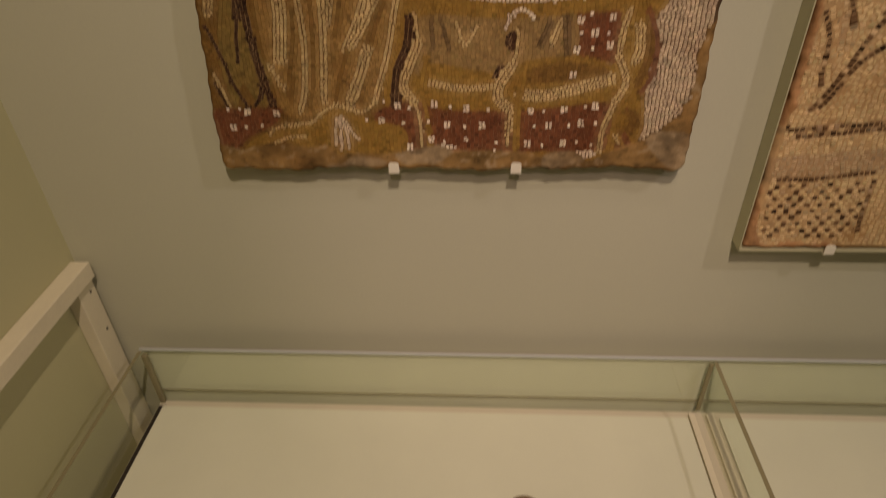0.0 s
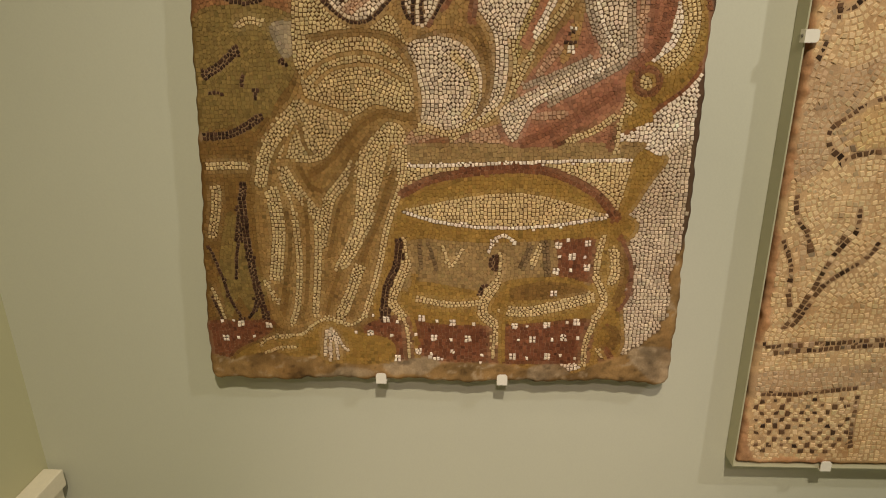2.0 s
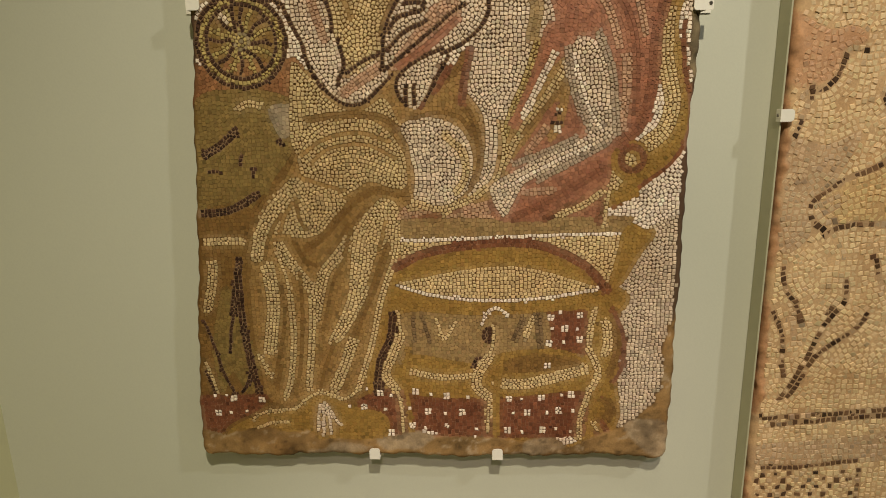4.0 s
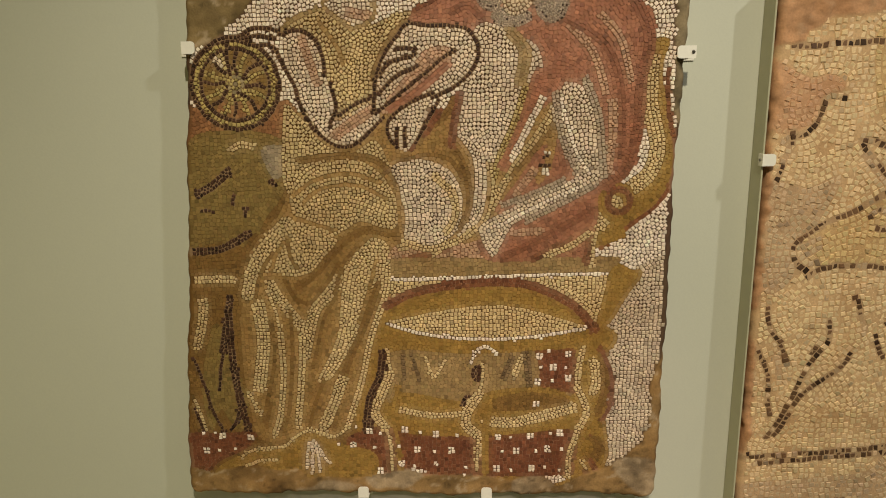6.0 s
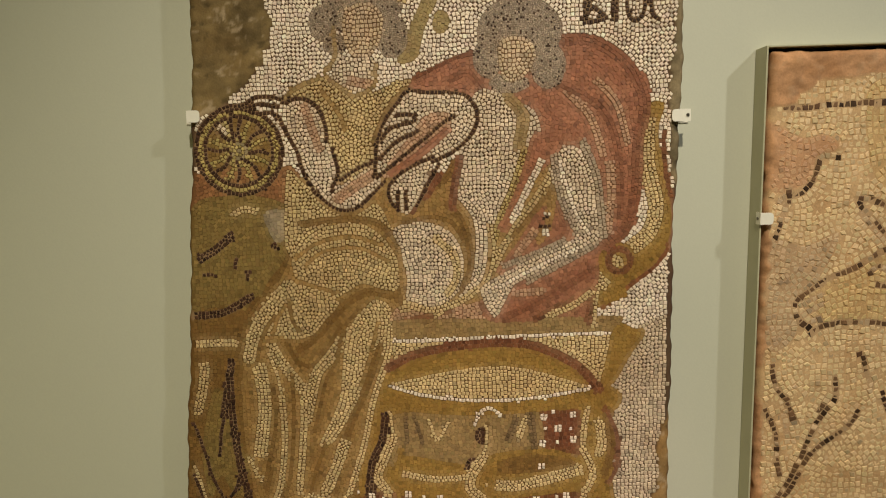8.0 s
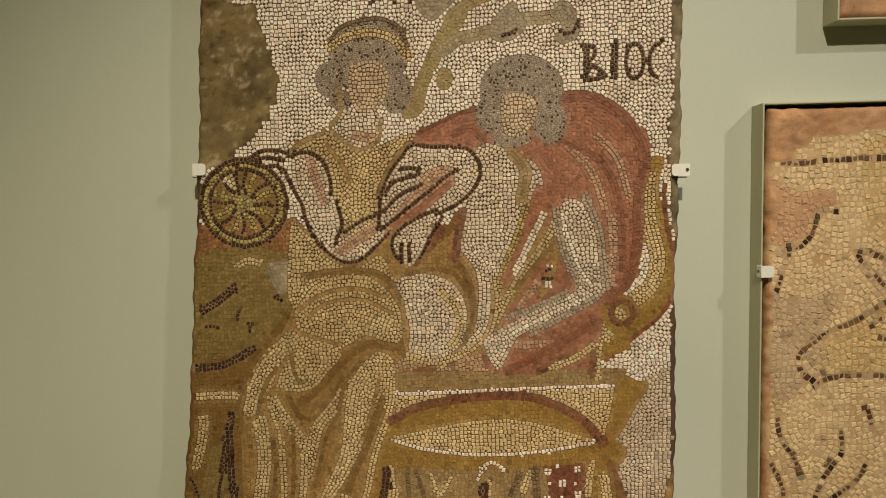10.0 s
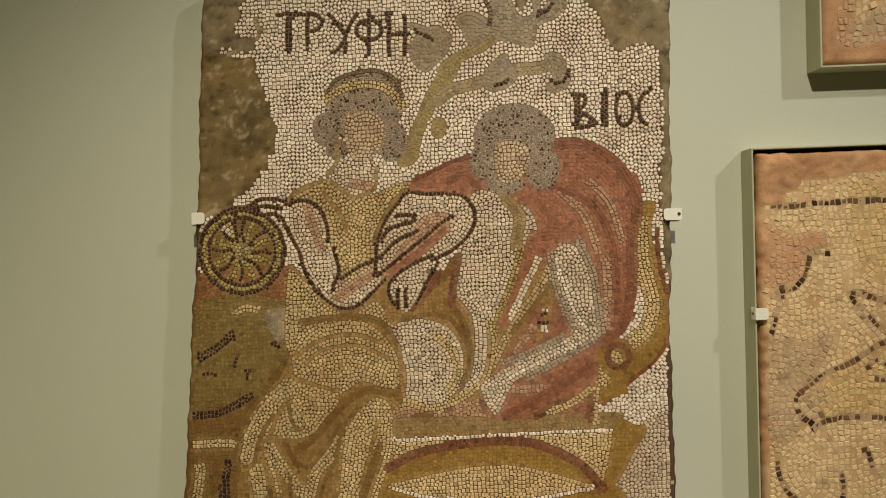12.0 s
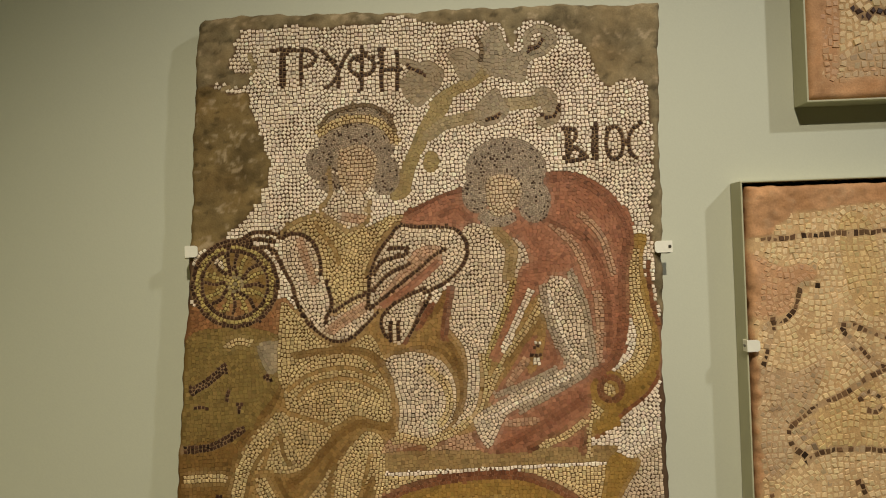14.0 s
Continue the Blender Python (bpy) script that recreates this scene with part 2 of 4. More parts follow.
def area(tone, points, sharp=False):
    curve = np.array(points, float) if sharp else smooth(points, True)
    where, uu, vv = art.patch(curve, 4)
    art.paint(where, inside(curve, uu, vv), tone)
    outline_row(curve)
    sow(smooth(points, True, 4) if not sharp else np.vstack([np.linspace(a, b, 40) for a, b in zip(curve, np.roll(curve, -1, 0))]), False)


def near(curve, uu, vv):
    far = np.full(uu.shape, 1e9)
    for a, b in zip(curve[:-1], curve[1:]):
        d = b - a
        t = np.clip(((uu - a[0]) * d[0] + (vv - a[1]) * d[1]) / max(d @ d, 1e-9), 0, 1)
        far = np.minimum(far, (uu - a[0] - t * d[0]) ** 2 + (vv - a[1] - t * d[1]) ** 2)
    return np.sqrt(far)


def line(tone, width, points, closed=False):
    curve = smooth(points, closed)
    if closed:
        curve = np.vstack([curve, curve[:1]])
    where, uu, vv = art.patch(curve, width)
    art.paint(where, near(curve[::2] if len(curve) > 8 else curve, uu, vv) < width / 2 + 0.8, tone)
    lanes = max(1, round(width / art.pitch))
    for lane in range(lanes):
        row(beside(curve, (lane - (lanes - 1) / 2) * width / lanes), width / lanes)
    sow(curve)


def around(u, v, ru, rv):
    return [(u + ru * math.cos(a), v + rv * math.sin(a)) for a in np.linspace(0, 2 * math.pi, 13)[:-1]]


def oval(tone, u, v, ru, rv):
    area(tone, around(u, v, ru, rv))


def ring(tone, width, u, v, ru, rv):
    line(tone, width, around(u, v, ru, rv), True)


def dot(u, v):
    """Four white pieces set in a square."""
    half = art.pitch * 0.46
    where, uu, vv = art.patch(np.array([(u, v)], float), 12)
    art.paint(where, (abs(uu - u) < half * 2) & (abs(vv - v) < half * 2), "white")
    art.rows.append(np.array([(u + a * half, v + b * half, 0.0, half * 2, half * 2, art.count) for a in (-1, 1) for b in (-1, 1)]))
    art.seeds.append(np.array([(u, v, 0.0, art.count)]))


def speck(u, v):
    """One white piece."""
    half = art.pitch * 0.5
    where, uu, vv = art.patch(np.array([(u, v)], float), 8)
    art.paint(where, (abs(uu - u) < half) & (abs(vv - v) < half), "white")
    art.rows.append(np.array([(u, v, 0.0, half * 2, half * 2, art.count)]))


def chequer(points):
    """A field of dark and light pieces in turn."""
    corner = np.array(points, float)
    a, b, c, d = corner
    across, down = 15, 9
    area("field", points, sharp=True)
    for i in range(across):
        for j in range(down):
            s, t = (i + 0.5) / across, (j + 0.5) / down
            p = (a * (1 - s) + b * s) * (1 - t) + (d * (1 - s) + c * s) * t
            where, uu, vv = art.patch(p[None], 9)
            size = np.hypot(*(b - a)) / across
            art.paint(where, (abs(uu - p[0]) < size / 2) & (abs(vv - p[1]) < size / 2), "soot" if (i + j) % 2 and random.random() < 0.92 else "field")
            art.rows.append(np.array([(p[0], p[1], math.atan2(*(b - a)[::-1]), size, size, art.count)]))


def bare(tone, points):
    curve = smooth(points, True)
    where, uu, vv = art.patch(curve, 4)
    wobble = 5 * np.sin(uu / 17 + 3 * np.sin(vv / 23)) * np.sin(vv / 13)
    mask = inside(curve, uu + wobble, vv - wobble)
    art.paint(where, mask, tone)
    art.bare[where][mask] = True


CRISP = [TONES.index(t) for t in ("white", "dark", "black", "soot")]


def blended(canvas):
    """Stone colours of the drawing, with the soft steps between neighbouring shades that mixed stones give."""
    own = np.array([PALETTE[t][0] for t in TONES])[canvas.tone]
    soft = (~np.isin(canvas.tone, CRISP)).astype(float)
    total, weight = own * soft[..., None], soft.copy()
    for k in (1, 2, 3, 4, 3, 2):
        for axis in (0, 1):
            total = (total + np.roll(total, k, axis) + np.roll(total, -k, axis)) / 3
            weight = (weight + np.roll(weight, k, axis) + np.roll(weight, -k, axis)) / 3
    mixed = total / np.maximum(weight, 1e-6)[..., None]
    return np.where(soft[..., None] > 0, own * 0.62 + mixed * 0.38, own)


def lay(canvas, keep, rounds=16):
    """Lays the pieces: rows along lines stay put, the rest settle into even rows that follow the nearest line.
    keep(u, v): whether the panel has a surface for a piece there. Returns u, v, turn, length, width, tone."""
    rng = np.random.default_rng(5)
    h, w, s = canvas.h, canvas.w, canvas.pitch
    seeds = np.vstack(canvas.seeds)
    i, j = canvas.cell(seeds[:, 0], seeds[:, 1])
    seeds = seeds[canvas.stamp[i, j] <= seeds[:, 3]]
    i, j = canvas.cell(seeds[:, 0], seeds[:, 1])
    label = np.full((h, w), -1)
    label[i, j] = np.arange(len(seeds))
    vv, uu = np.mgrid[0:h, 0:w]
    uu, vv = canvas.u0 + (uu + 0.5) * CELL, canvas.v0 + (vv + 0.5) * CELL

    def spread(label, cost, steps):
        best = np.where(label >= 0, cost(np.maximum(label, 0)), 1e9)
        for k in steps:
            for di, dj in ((0, 1), (0, -1), (1, 0), (-1, 0), (1, 1), (1, -1), (-1, 1), (-1, -1)):
                other = np.full_like(label, -1)
                a0, a1, b0, b1 = max(0, di * k), min(h, h + di * k), max(0, dj * k), min(w, w + dj * k)
                other[a0:a1, b0:b1] = label[a0 - di * k:a1 - di * k, b0 - dj * k:b1 - dj * k]
                c = np.where(other >= 0, cost(np.maximum(other, 0)), 1e9)
                label, best = np.where(c < best, other, label), np.minimum(c, best)
        return label

    label = spread(label, lambda n: (uu - seeds[n, 0]) ** 2 + (vv - seeds[n, 1]) ** 2, (128, 64, 32, 16, 8, 4, 2, 1))
    turn = seeds[np.maximum(label, 0), 2]
    # soften the turn of the rows
    c4, s4 = np.cos(4 * turn), np.sin(4 * turn)
    for _ in range(6):
        c4, s4 = ((f + np.roll(f, 2, 0) + np.roll(f, -2, 0) + np.roll(f, 2, 1) + np.roll(f, -2, 1)) / 5 for f in (c4, s4))
    turn = np.arctan2(s4, c4) / 4
    fixed = np.vstack(canvas.rows) if canvas.rows else np.zeros((0, 6))
    i, j = canvas.cell(fixed[:, 0], fixed[:, 1])
    fixed = fixed[(canvas.stamp[i, j] == fixed[:, 5]) & ~canvas.bare[i, j] & keep(fixed[:, 0], fixed[:, 1])]
    gu, gv = np.meshgrid(np.arange(canvas.u0, canvas.u0 + w * CELL, s), np.arange(canvas.v0, canvas.v0 + h * CELL, s))
    free = np.column_stack([gu.ravel(), gv.ravel()]) + rng.uniform(-0.38, 0.38, (gu.size, 2)) * s
    i, j = canvas.cell(free[:, 0], free[:, 1])
    taken = np.zeros((h, w), bool)
    fi, fj = canvas.cell(fixed[:, 0], fixed[:, 1])
    reach = int(s * 0.5 / CELL)
    for di in range(-reach, reach + 1):
        for dj in range(-reach, reach + 1):
            taken[np.clip(fi + di, 0, h - 1), np.clip(fj + dj, 0, w - 1)] = True
    free = free[~taken[i, j]]
    sites = np.vstack([fixed[:, :2], free])
    m = len(fixed)
    label = np.full((h, w), -1)
    for step in range(rounds):
        i, j = canvas.cell(sites[:, 0], sites[:, 1])
        theta = np.r_[fixed[:, 2], turn[i[m:], j[m:]]]
        ct, st = np.cos(theta), np.sin(theta)
        if step == 0:
            label[i, j] = np.arange(len(sites))

        def cost(n):
            du, dv = uu - sites[n, 0], vv - sites[n, 1]
            a, b = abs(du * ct[n] + dv * st[n]), abs(dv * ct[n] - du * st[n])
            return np.maximum(a, b) + 0.15 * (a + b)

        label[i, j] = np.arange(len(sites))
        label = spread(label, cost, (4, 2, 1) if step < 2 else (2, 1) if step < 6 else (1, 1))
        n = np.bincount(label.ravel(), minlength=len(sites)) + 1e-9
        mu, mv = np.bincount(label.ravel(), uu.ravel(), len(sites)) / n, np.bincount(label.ravel(), vv.ravel(), len(sites)) / n
        if step < rounds - 1:
            ok = n > 1
            sites[m:][ok[m:]] = np.column_stack([mu, mv])[m:][ok[m:]]
    du, dv = uu - mu[label], vv - mv[label]
    a, b = du * ct[label] + dv * st[label], dv * ct[label] - du * st[label]
    quarter = (a > 0) + 2 * (b > 0) + 4 * label
    count = np.bincount(quarter.ravel(), minlength=4 * len(sites)) + 1e-9
    qu, qv = (np.bincount(quarter.ravel(), f.ravel(), 4 * len(sites)) / count for f in (du, dv))
    corner = np.stack([qu, qv], -1).reshape(-1, 4, 2)[:, [0, 1, 3, 2]] * 2
    far = np.hypot(corner[..., 0], corner[..., 1])
    corner *= np.minimum(1, 0.92 * s / np.maximum(far, 1e-6))[..., None]
    i, j = canvas.cell(sites[:, 0], sites[:, 1])
    good = (n > 5) & (far.min(1) > 0.2 * s) & ~canvas.bare[i, j] & keep(sites[:, 0], sites[:, 1])
    return np.column_stack([mu, mv, canvas.tone[i, j], corner.reshape(-1, 8), blended(canvas)[i, j]])[good]


def chipped(tiles, tone):
    """Pieces of one tone broken into four small chips each."""
    mine = tiles[:, 2] == TONES.index(tone)
    whole, c = tiles[mine], tiles[mine][:, 3:11].reshape(-1, 4, 2)
    edge, core, out = (c + np.roll(c, -1, 1)) / 2, np.zeros((len(c), 2)), [tiles[~mine]]
    for k in range(4):
        quad = np.stack([c[:, k], edge[:, k], core, edge[:, k - 1]], 1)
        middle = quad.mean(1)
        chip = whole.copy()
        chip[:, :2] += middle
        chip[:, 3:11] = (quad - middle[:, None]).reshape(-1, 8)
        out.append(chip)
    return np.vstack(out)


def piece_arrays(tiles, base, gap, height, rng, uneven=1.0):
    """Corners of small set stones with sloping sides, uneven faces and corners. The face looks to -y."""
    n = len(tiles)
    u, v, corner = tiles[:, 0, None], tiles[:, 1, None], tiles[:, 3:11].reshape(n, 4, 2)
    far = np.hypot(corner[..., 0], corner[..., 1])[..., None]
    out = []
    wide = np.isin(tiles[:, 2], [TONES.index(t) for t in ("dark", "black")])[:, None, None]
    tight = np.isin(tiles[:, 2], [TONES.index(t) for t in ("umber", "gold", "basket", "slate", "leaf", "olive", "moss", "hair", "wine", "russet", "ochre", "brick", "rust")])[:, None, None]
    light = np.isin(tiles[:, 2], [TONES.index(t) for t in ("white", "pale", "cream", "sand", "straw", "dove", "tan")])[:, None, None]
    gap = gap * (1 + 0.65 * wide - 0.55 * tight + 0.35 * light)
    lift = (rng.normal(0, 0.22, (n, 1)) + rng.normal(0, 0.16, (n, 4))) * uneven
    jit = rng.normal(0, 0.03 * uneven, (n, 4, 2)) * far
    for level, shrink in ((0, gap * 0.7 * rng.uniform(0.7, 1.35, (n, 1, 1))), (1, gap * 0.12)):
        c = corner * np.maximum(1 - shrink / np.maximum(far, 0.1), 0.3) + jit
        y = np.full((n, 4), base) if level else base - height * (1 - 0.42 * tight[:, :, 0]) + lift
        out.append(np.stack([u + c[..., 0], y, v + c[..., 1]], -1))
    return np.concatenate(out, 1) / 1000


def piece_colours(tiles, rng):
    worn = (tiles[:, 2] == TONES.index("soot")) & (rng.random(len(tiles)) < 0.16)
    colour = np.where(worn[:, None], np.array(PALETTE["dull"][0]), tiles[:, 11:14])
    colour = np.where(((tiles[:, 2] == TONES.index("hair")) & (rng.random(len(tiles)) < 0.10))[:, None], np.array(PALETTE["dark"][0]), colour)
    spread_ = np.array([PALETTE[TONES[int(t)]][2] for t in tiles[:, 2]])[:, None]
    shade = 1 + spread_ * rng.normal(0, 1.0, (len(tiles), 1)) + 0.016 * rng.normal(0, 1, (len(tiles), 3))
    odd = rng.random((len(tiles), 1)) < 0.05
    return np.clip(colour * np.clip(shade, 0.3, 1.5) * np.where(odd, 0.72, 1.0), 0.004, 0.9)


FACES = [(0, 1, 2, 3), (0, 4, 5, 1), (1, 5, 6, 2), (2, 6, 7, 3), (3, 7, 4, 0)]


def piece_mesh(name, corners, colours):
    n = len(corners)
    me = bpy.data.meshes.new(name)
    faces = (np.arange(n)[:, None, None] * 8 + np.array(FACES)).reshape(-1, 4)
    me.from_pydata(corners.reshape(-1, 3).tolist(), [], faces.tolist())
    layer = me.color_attributes.new("stone", "FLOAT_COLOR", "POINT")
    layer.data.foreach_set("color", np.column_stack([np.repeat(colours, 8, 0), np.ones(n * 8)]).ravel())
    me.materials.append(STONE)
    return me


def set_pieces(parent, tiles, base, gap, height, centre, seed, place, uneven=1.0):
    """Pieces nearest to centre become parts of their own, the others one joined part."""
    rng = np.random.default_rng(seed)
    order = np.argsort(np.hypot(tiles[:, 0] - centre[0], tiles[:, 1] - centre[1]))
    tiles = tiles[order]
    corners, colours = piece_arrays(tiles, base, gap, height, rng, uneven), piece_colours(tiles, rng)
    for c, k in zip(corners[:300], colours[:300]):
        middle = c.mean(0)
        ob = new("tessera", piece_mesh("tessera", (c - middle)[None], k[None]))
        ob.location, ob.parent = Vector(middle) + Vector(place), parent
    rest = new("tesserae", piece_mesh("tesserae", corners[300:], colours[300:]))
    rest.location, rest.parent = place, parent
    tagged(rest, "small square stone pieces set close in curving rows", kind="stuff")


def bed(canvas, left, right, bottom, top, place, depth, step, front, rough, parent, name, label, blot=1.0):
    """The mortar bed: an uneven front that takes the joint's colour from the drawing, ragged sides and a flat back."""
    v_lo, v_hi = canvas.v0 + 2, canvas.v0 + canvas.h * CELL - 2
    nu, nv = int(canvas.w * CELL / step), int(canvas.h * CELL / step)
    s, t = np.meshgrid(np.linspace(0, 1, nu), np.linspace(0, 1, nv))
    v = v_lo + (v_hi - v_lo) * t
    u = left(v) + (right(v) - left(v)) * s
    v = bottom(u) + (top(u) - bottom(u)) * t
    u = left(v) + (right(v) - left(v)) * s
    i, j = canvas.cell(u, v)
    joint = np.array([PALETTE[t][1] for t in TONES])[canvas.tone]
    filled = canvas.bare.astype(float)
    for _ in range(3):
        joint = (joint + np.roll(joint, 1, 0) + np.roll(joint, -1, 0) + np.roll(joint, 1, 1) + np.roll(joint, -1, 1)) / 5
        filled = (filled + np.roll(filled, 1, 0) + np.roll(filled, -1, 0) + np.roll(filled, 1, 1) + np.roll(filled, -1, 1)) / 5
    colour, raised = joint[i, j], filled[i, j]
    edge = np.minimum(np.minimum(s * (right(v) - left(v)), (1 - s) * (right(v) - left(v))), np.minimum(v - bottom(u), top(u) - v))
    wave = np.array([noise.noise((a / 38, b / 38, 3.1)) + 0.5 * noise.noise((a / 13, b / 13, 7.7)) + 0.35 * noise.noise((a / 5, b / 5, 1.7)) for a, b in zip(u.ravel(), v.ravel())]).reshape(u.shape)
    tint = np.array([noise.noise((a / 60, b / 45, 9.4)) + 0.6 * noise.noise((a / 16, b / 14, 4.2)) for a, b in zip(u.ravel(), v.ravel())]).reshape(u.shape)
    y = front - raised * 1.6 + wave * (0.35 + raised * rough) + np.clip(1 - edge / 9, 0, 1) ** 2 * 7
    colour = np.clip(colour * (1 + (0.10 + 0.42 * blot * raised[..., None]) * tint[..., None]), 0.005, 0.9)
    blotch = np.array([noise.noise((a / 27, b / 15, 2.4)) + 0.7 * noise.noise((a / 8, b / 7, 6.6)) for a, b in zip(u.ravel(), v.ravel())]).reshape(u.shape)
    worn = (np.clip((blotch - 0.38) * 3, 0, 1) * raised)[..., None] * 0.5 * blot
    colour = colour * (1 - worn) + np.array(srgb(186, 164, 130)) * worn
    pit = np.clip((-blotch - 0.42) * 3, 0, 1) * raised * blot
    colour, y = colour * (1 - 0.45 * pit[..., None]), y + pit * 1.2
    verts = np.stack([u, y, v], -1).reshape(-1, 3)
    ids = np.arange(nu * nv).reshape(nv, nu)
    faces = np.stack([ids[:-1, :-1], ids[:-1, 1:], ids[1:, 1:], ids[1:, :-1]], -1).reshape(-1, 4).tolist()
    rim = np.concatenate([ids[0, :-1], ids[:-1, -1], ids[-1, :0:-1], ids[:0:-1, 0]])
    back = verts[rim].copy()
    back[:, 1] = depth
    middle = verts[rim].copy()
    middle[:, 1] = front + 16
    middle[:, [0, 2]] += np.array([(noise.noise((a / 22, b / 22, 5.0)), noise.noise((a / 22, b / 22, 8.0))) for a, _, b in middle]) * 3
    start, start2 = len(verts), len(verts) + len(rim)
    n = len(rim)
    faces += [(int(rim[k]), start + k, start + (k + 1) % n, int(rim[(k + 1) % n])) for k in range(n)]
    faces += [(start + k, start2 + k, start2 + (k + 1) % n, start + (k + 1) % n) for k in range(n)]
    faces.append([start2 + k for k in range(n)])
    colour = np.vstack([colour.reshape(-1, 3), colour.reshape(-1, 3)[rim], colour.reshape(-1, 3)[rim]])
    me = bpy.data.meshes.new(name)
    me.from_pydata((np.vstack([verts, middle, back]) / 1000).tolist(), [], faces)
    layer = me.color_attributes.new("stone", "FLOAT_COLOR", "POINT")
    layer.data.foreach_set("color", np.column_stack([colour, np.ones(len(colour))]).ravel())
    me.materials.append(MORTAR)
    me.polygons.foreach_set("use_smooth", [True] * len(me.polygons))
    ob = new(name, me)
    ob.location, ob.parent = place, parent
    return tagged(ob, label)


def ragged(base, size, seed):
    def shape(t):
        t = np.asarray(t, float)
        return base(t) + size * (np.sin(t / 31 + seed) * 0.5 + np.sin(t / 12.3 + 2 * seed) * 0.35 + np.sin(t / 5.7 + 3 * seed) * 0.3 + np.sin(t / 74 + seed) * 0.6)
    return shape


# ---- large mosaic panel ----
def rounded_end(t, lo, hi, r):
    """How far an edge draws in near its two ends, for rounded corners."""
    d = np.minimum(np.asarray(t, float) - lo, hi - np.asarray(t, float))
    k = np.clip(1 - d / r, 0, 1)
    return r * (1 - np.sqrt(1 - k * k))


P_LEFT = ragged(lambda v: np.interp(v, [0, 120, 370, 590, 780, 1100, 1340], [-524, -516, -491, -472, -452, -430, -411]) + rounded_end(v, -6, 1346, 20), 2.6, 1.0)
P_RIGHT = ragged(lambda v: np.interp(v, [0, 125, 360, 650, 1020, 1340], [449, 455, 454, 455, 463, 471]) - rounded_end(v, -6, 1346, 16), 2.6, 2.0)
P_BOTTOM = ragged(lambda u: 0 * u - 4, 4.2, 4.0)
P_TOP = ragged(lambda u: np.interp(u, [-411, -150, 132, 470], [1346, 1345, 1342, 1339]), 3.2, 5.0)
art = Canvas(-540, 490, -22, 1360, 7.6, "white")

# ground of the scene behind the couch, and the speckled ground at its foot
area('dove', [(319, 329), (343, 385), (370, 462), (460, 493), (463, 282), (449, 112), (330, 34), (302, 137), (352, 235)])
# grounds under the seated figures
area('umber', [(-491, 537), (-304, 598), (-72, 584), (-76, 307), (-92, 31), (-554, 28)])
area('ochre', [(-267, 767), (-202, 765), (-50, 781), (89, 755), (116, 604), (91, 498), (-71, 492), (-276, 509)])
area('gold', [(-109, 445), (64, 459), (224, 446), (323, 363), (342, 306), (344, 186), (307, 34), (-128, 31)])
area('brick', [(-44, 932), (98, 1002), (173, 999), (292, 1020), (386, 957), (407, 894), (387, 713), (319, 608), (293, 492), (101, 498), (163, 710), (60, 821)])
area('umber', [(-345, 500), (-345, 735), (-262, 770), (-225, 740), (-225, 500)], sharp=True)
# tree with its leaves
area('olive', [(-53, 984), (-35, 1029), (-15, 1073), (8, 1122), (35, 1161), (58, 1182), (72, 1170), (61, 1144), (40, 1118), (17, 1079), (-3, 1038), (-18, 990)])
line('olive', 20, [(40, 1164), (73, 1184), (108, 1200), (147, 1222)])
line('moss', 24, [(25, 1102), (54, 1122), (95, 1132), (134, 1141), (171, 1154), (217, 1157), (253, 1166)])
area('leaf', [(-18, 1217), (5, 1238), (32, 1244), (58, 1225), (52, 1198), (29, 1172), (7, 1157), (-16, 1174), (-26, 1201)])
area('leaf', [(-24, 1251), (10, 1243), (20, 1221), (-10, 1229)])
area('leaf', [(65, 1257), (92, 1268), (121, 1255), (131, 1233), (115, 1210), (90, 1205), (75, 1235)])
area('leaf', [(133, 1292), (161, 1307), (175, 1279), (189, 1255), (211, 1260), (212, 1288), (238, 1305), (266, 1297), (276, 1270), (254, 1248), (221, 1234), (209, 1196), (170, 1206), (141, 1214), (124, 1240), (130, 1268)])
area('leaf', [(120, 1157), (155, 1187), (167, 1170), (181, 1145), (163, 1124), (137, 1116), (114, 1126)])
area('leaf', [(229, 1175), (247, 1186), (268, 1173), (273, 1146), (274, 1122), (248, 1108), (227, 1124), (245, 1136)])
line('white', 9, [(228, 1266), (231, 1281), (245, 1287)])
line('dark', 9, [(-10, 1236), (6, 1227), (19, 1222)])
line('dark', 9, [(224, 1258), (238, 1263), (249, 1278)])
line('dusk', 9, [(124, 1286), (133, 1264), (129, 1238)])
line('dark', 9, [(137, 1129), (152, 1132), (164, 1140)])
line('dark', 9, [(246, 1128), (265, 1130), (274, 1148)])
area('olive', [(17, 1068), (36, 1071), (44, 1053), (33, 1032), (14, 1038)])
line('moss', 9, [(-315, 1270), (-307, 1240), (-333, 1219), (-366, 1207)])
# left-hand edge: bowl, jug and drapes
area('rust', [(-457, 795), (-354, 759), (-266, 802), (-243, 766), (-252, 713), (-301, 725), (-376, 744), (-459, 720)])
area('basket', [(-453, 730), (-376, 749), (-300, 741), (-266, 713), (-276, 638), (-322, 575), (-357, 520), (-466, 512), (-466, 623)])
area('leaf', [(-317, 715), (-274, 719), (-270, 681), (-294, 655), (-311, 682)])
line('cream', 12, [(-375, 713), (-355, 722), (-334, 718)])
line('dark', 18, [(-444, 630), (-412, 648), (-381, 674)])
line('dark', 8, [(-444, 598), (-423, 597)])
line('dark', 8, [(-376, 630), (-380, 607)])
line('dark', 11, [(-356, 602), (-357, 591)])
line('dark', 10, [(-301, 652), (-299, 645)])
area('umber', [(-474, 509), (-384, 512), (-339, 554), (-324, 510), (-365, 423), (-485, 426)])
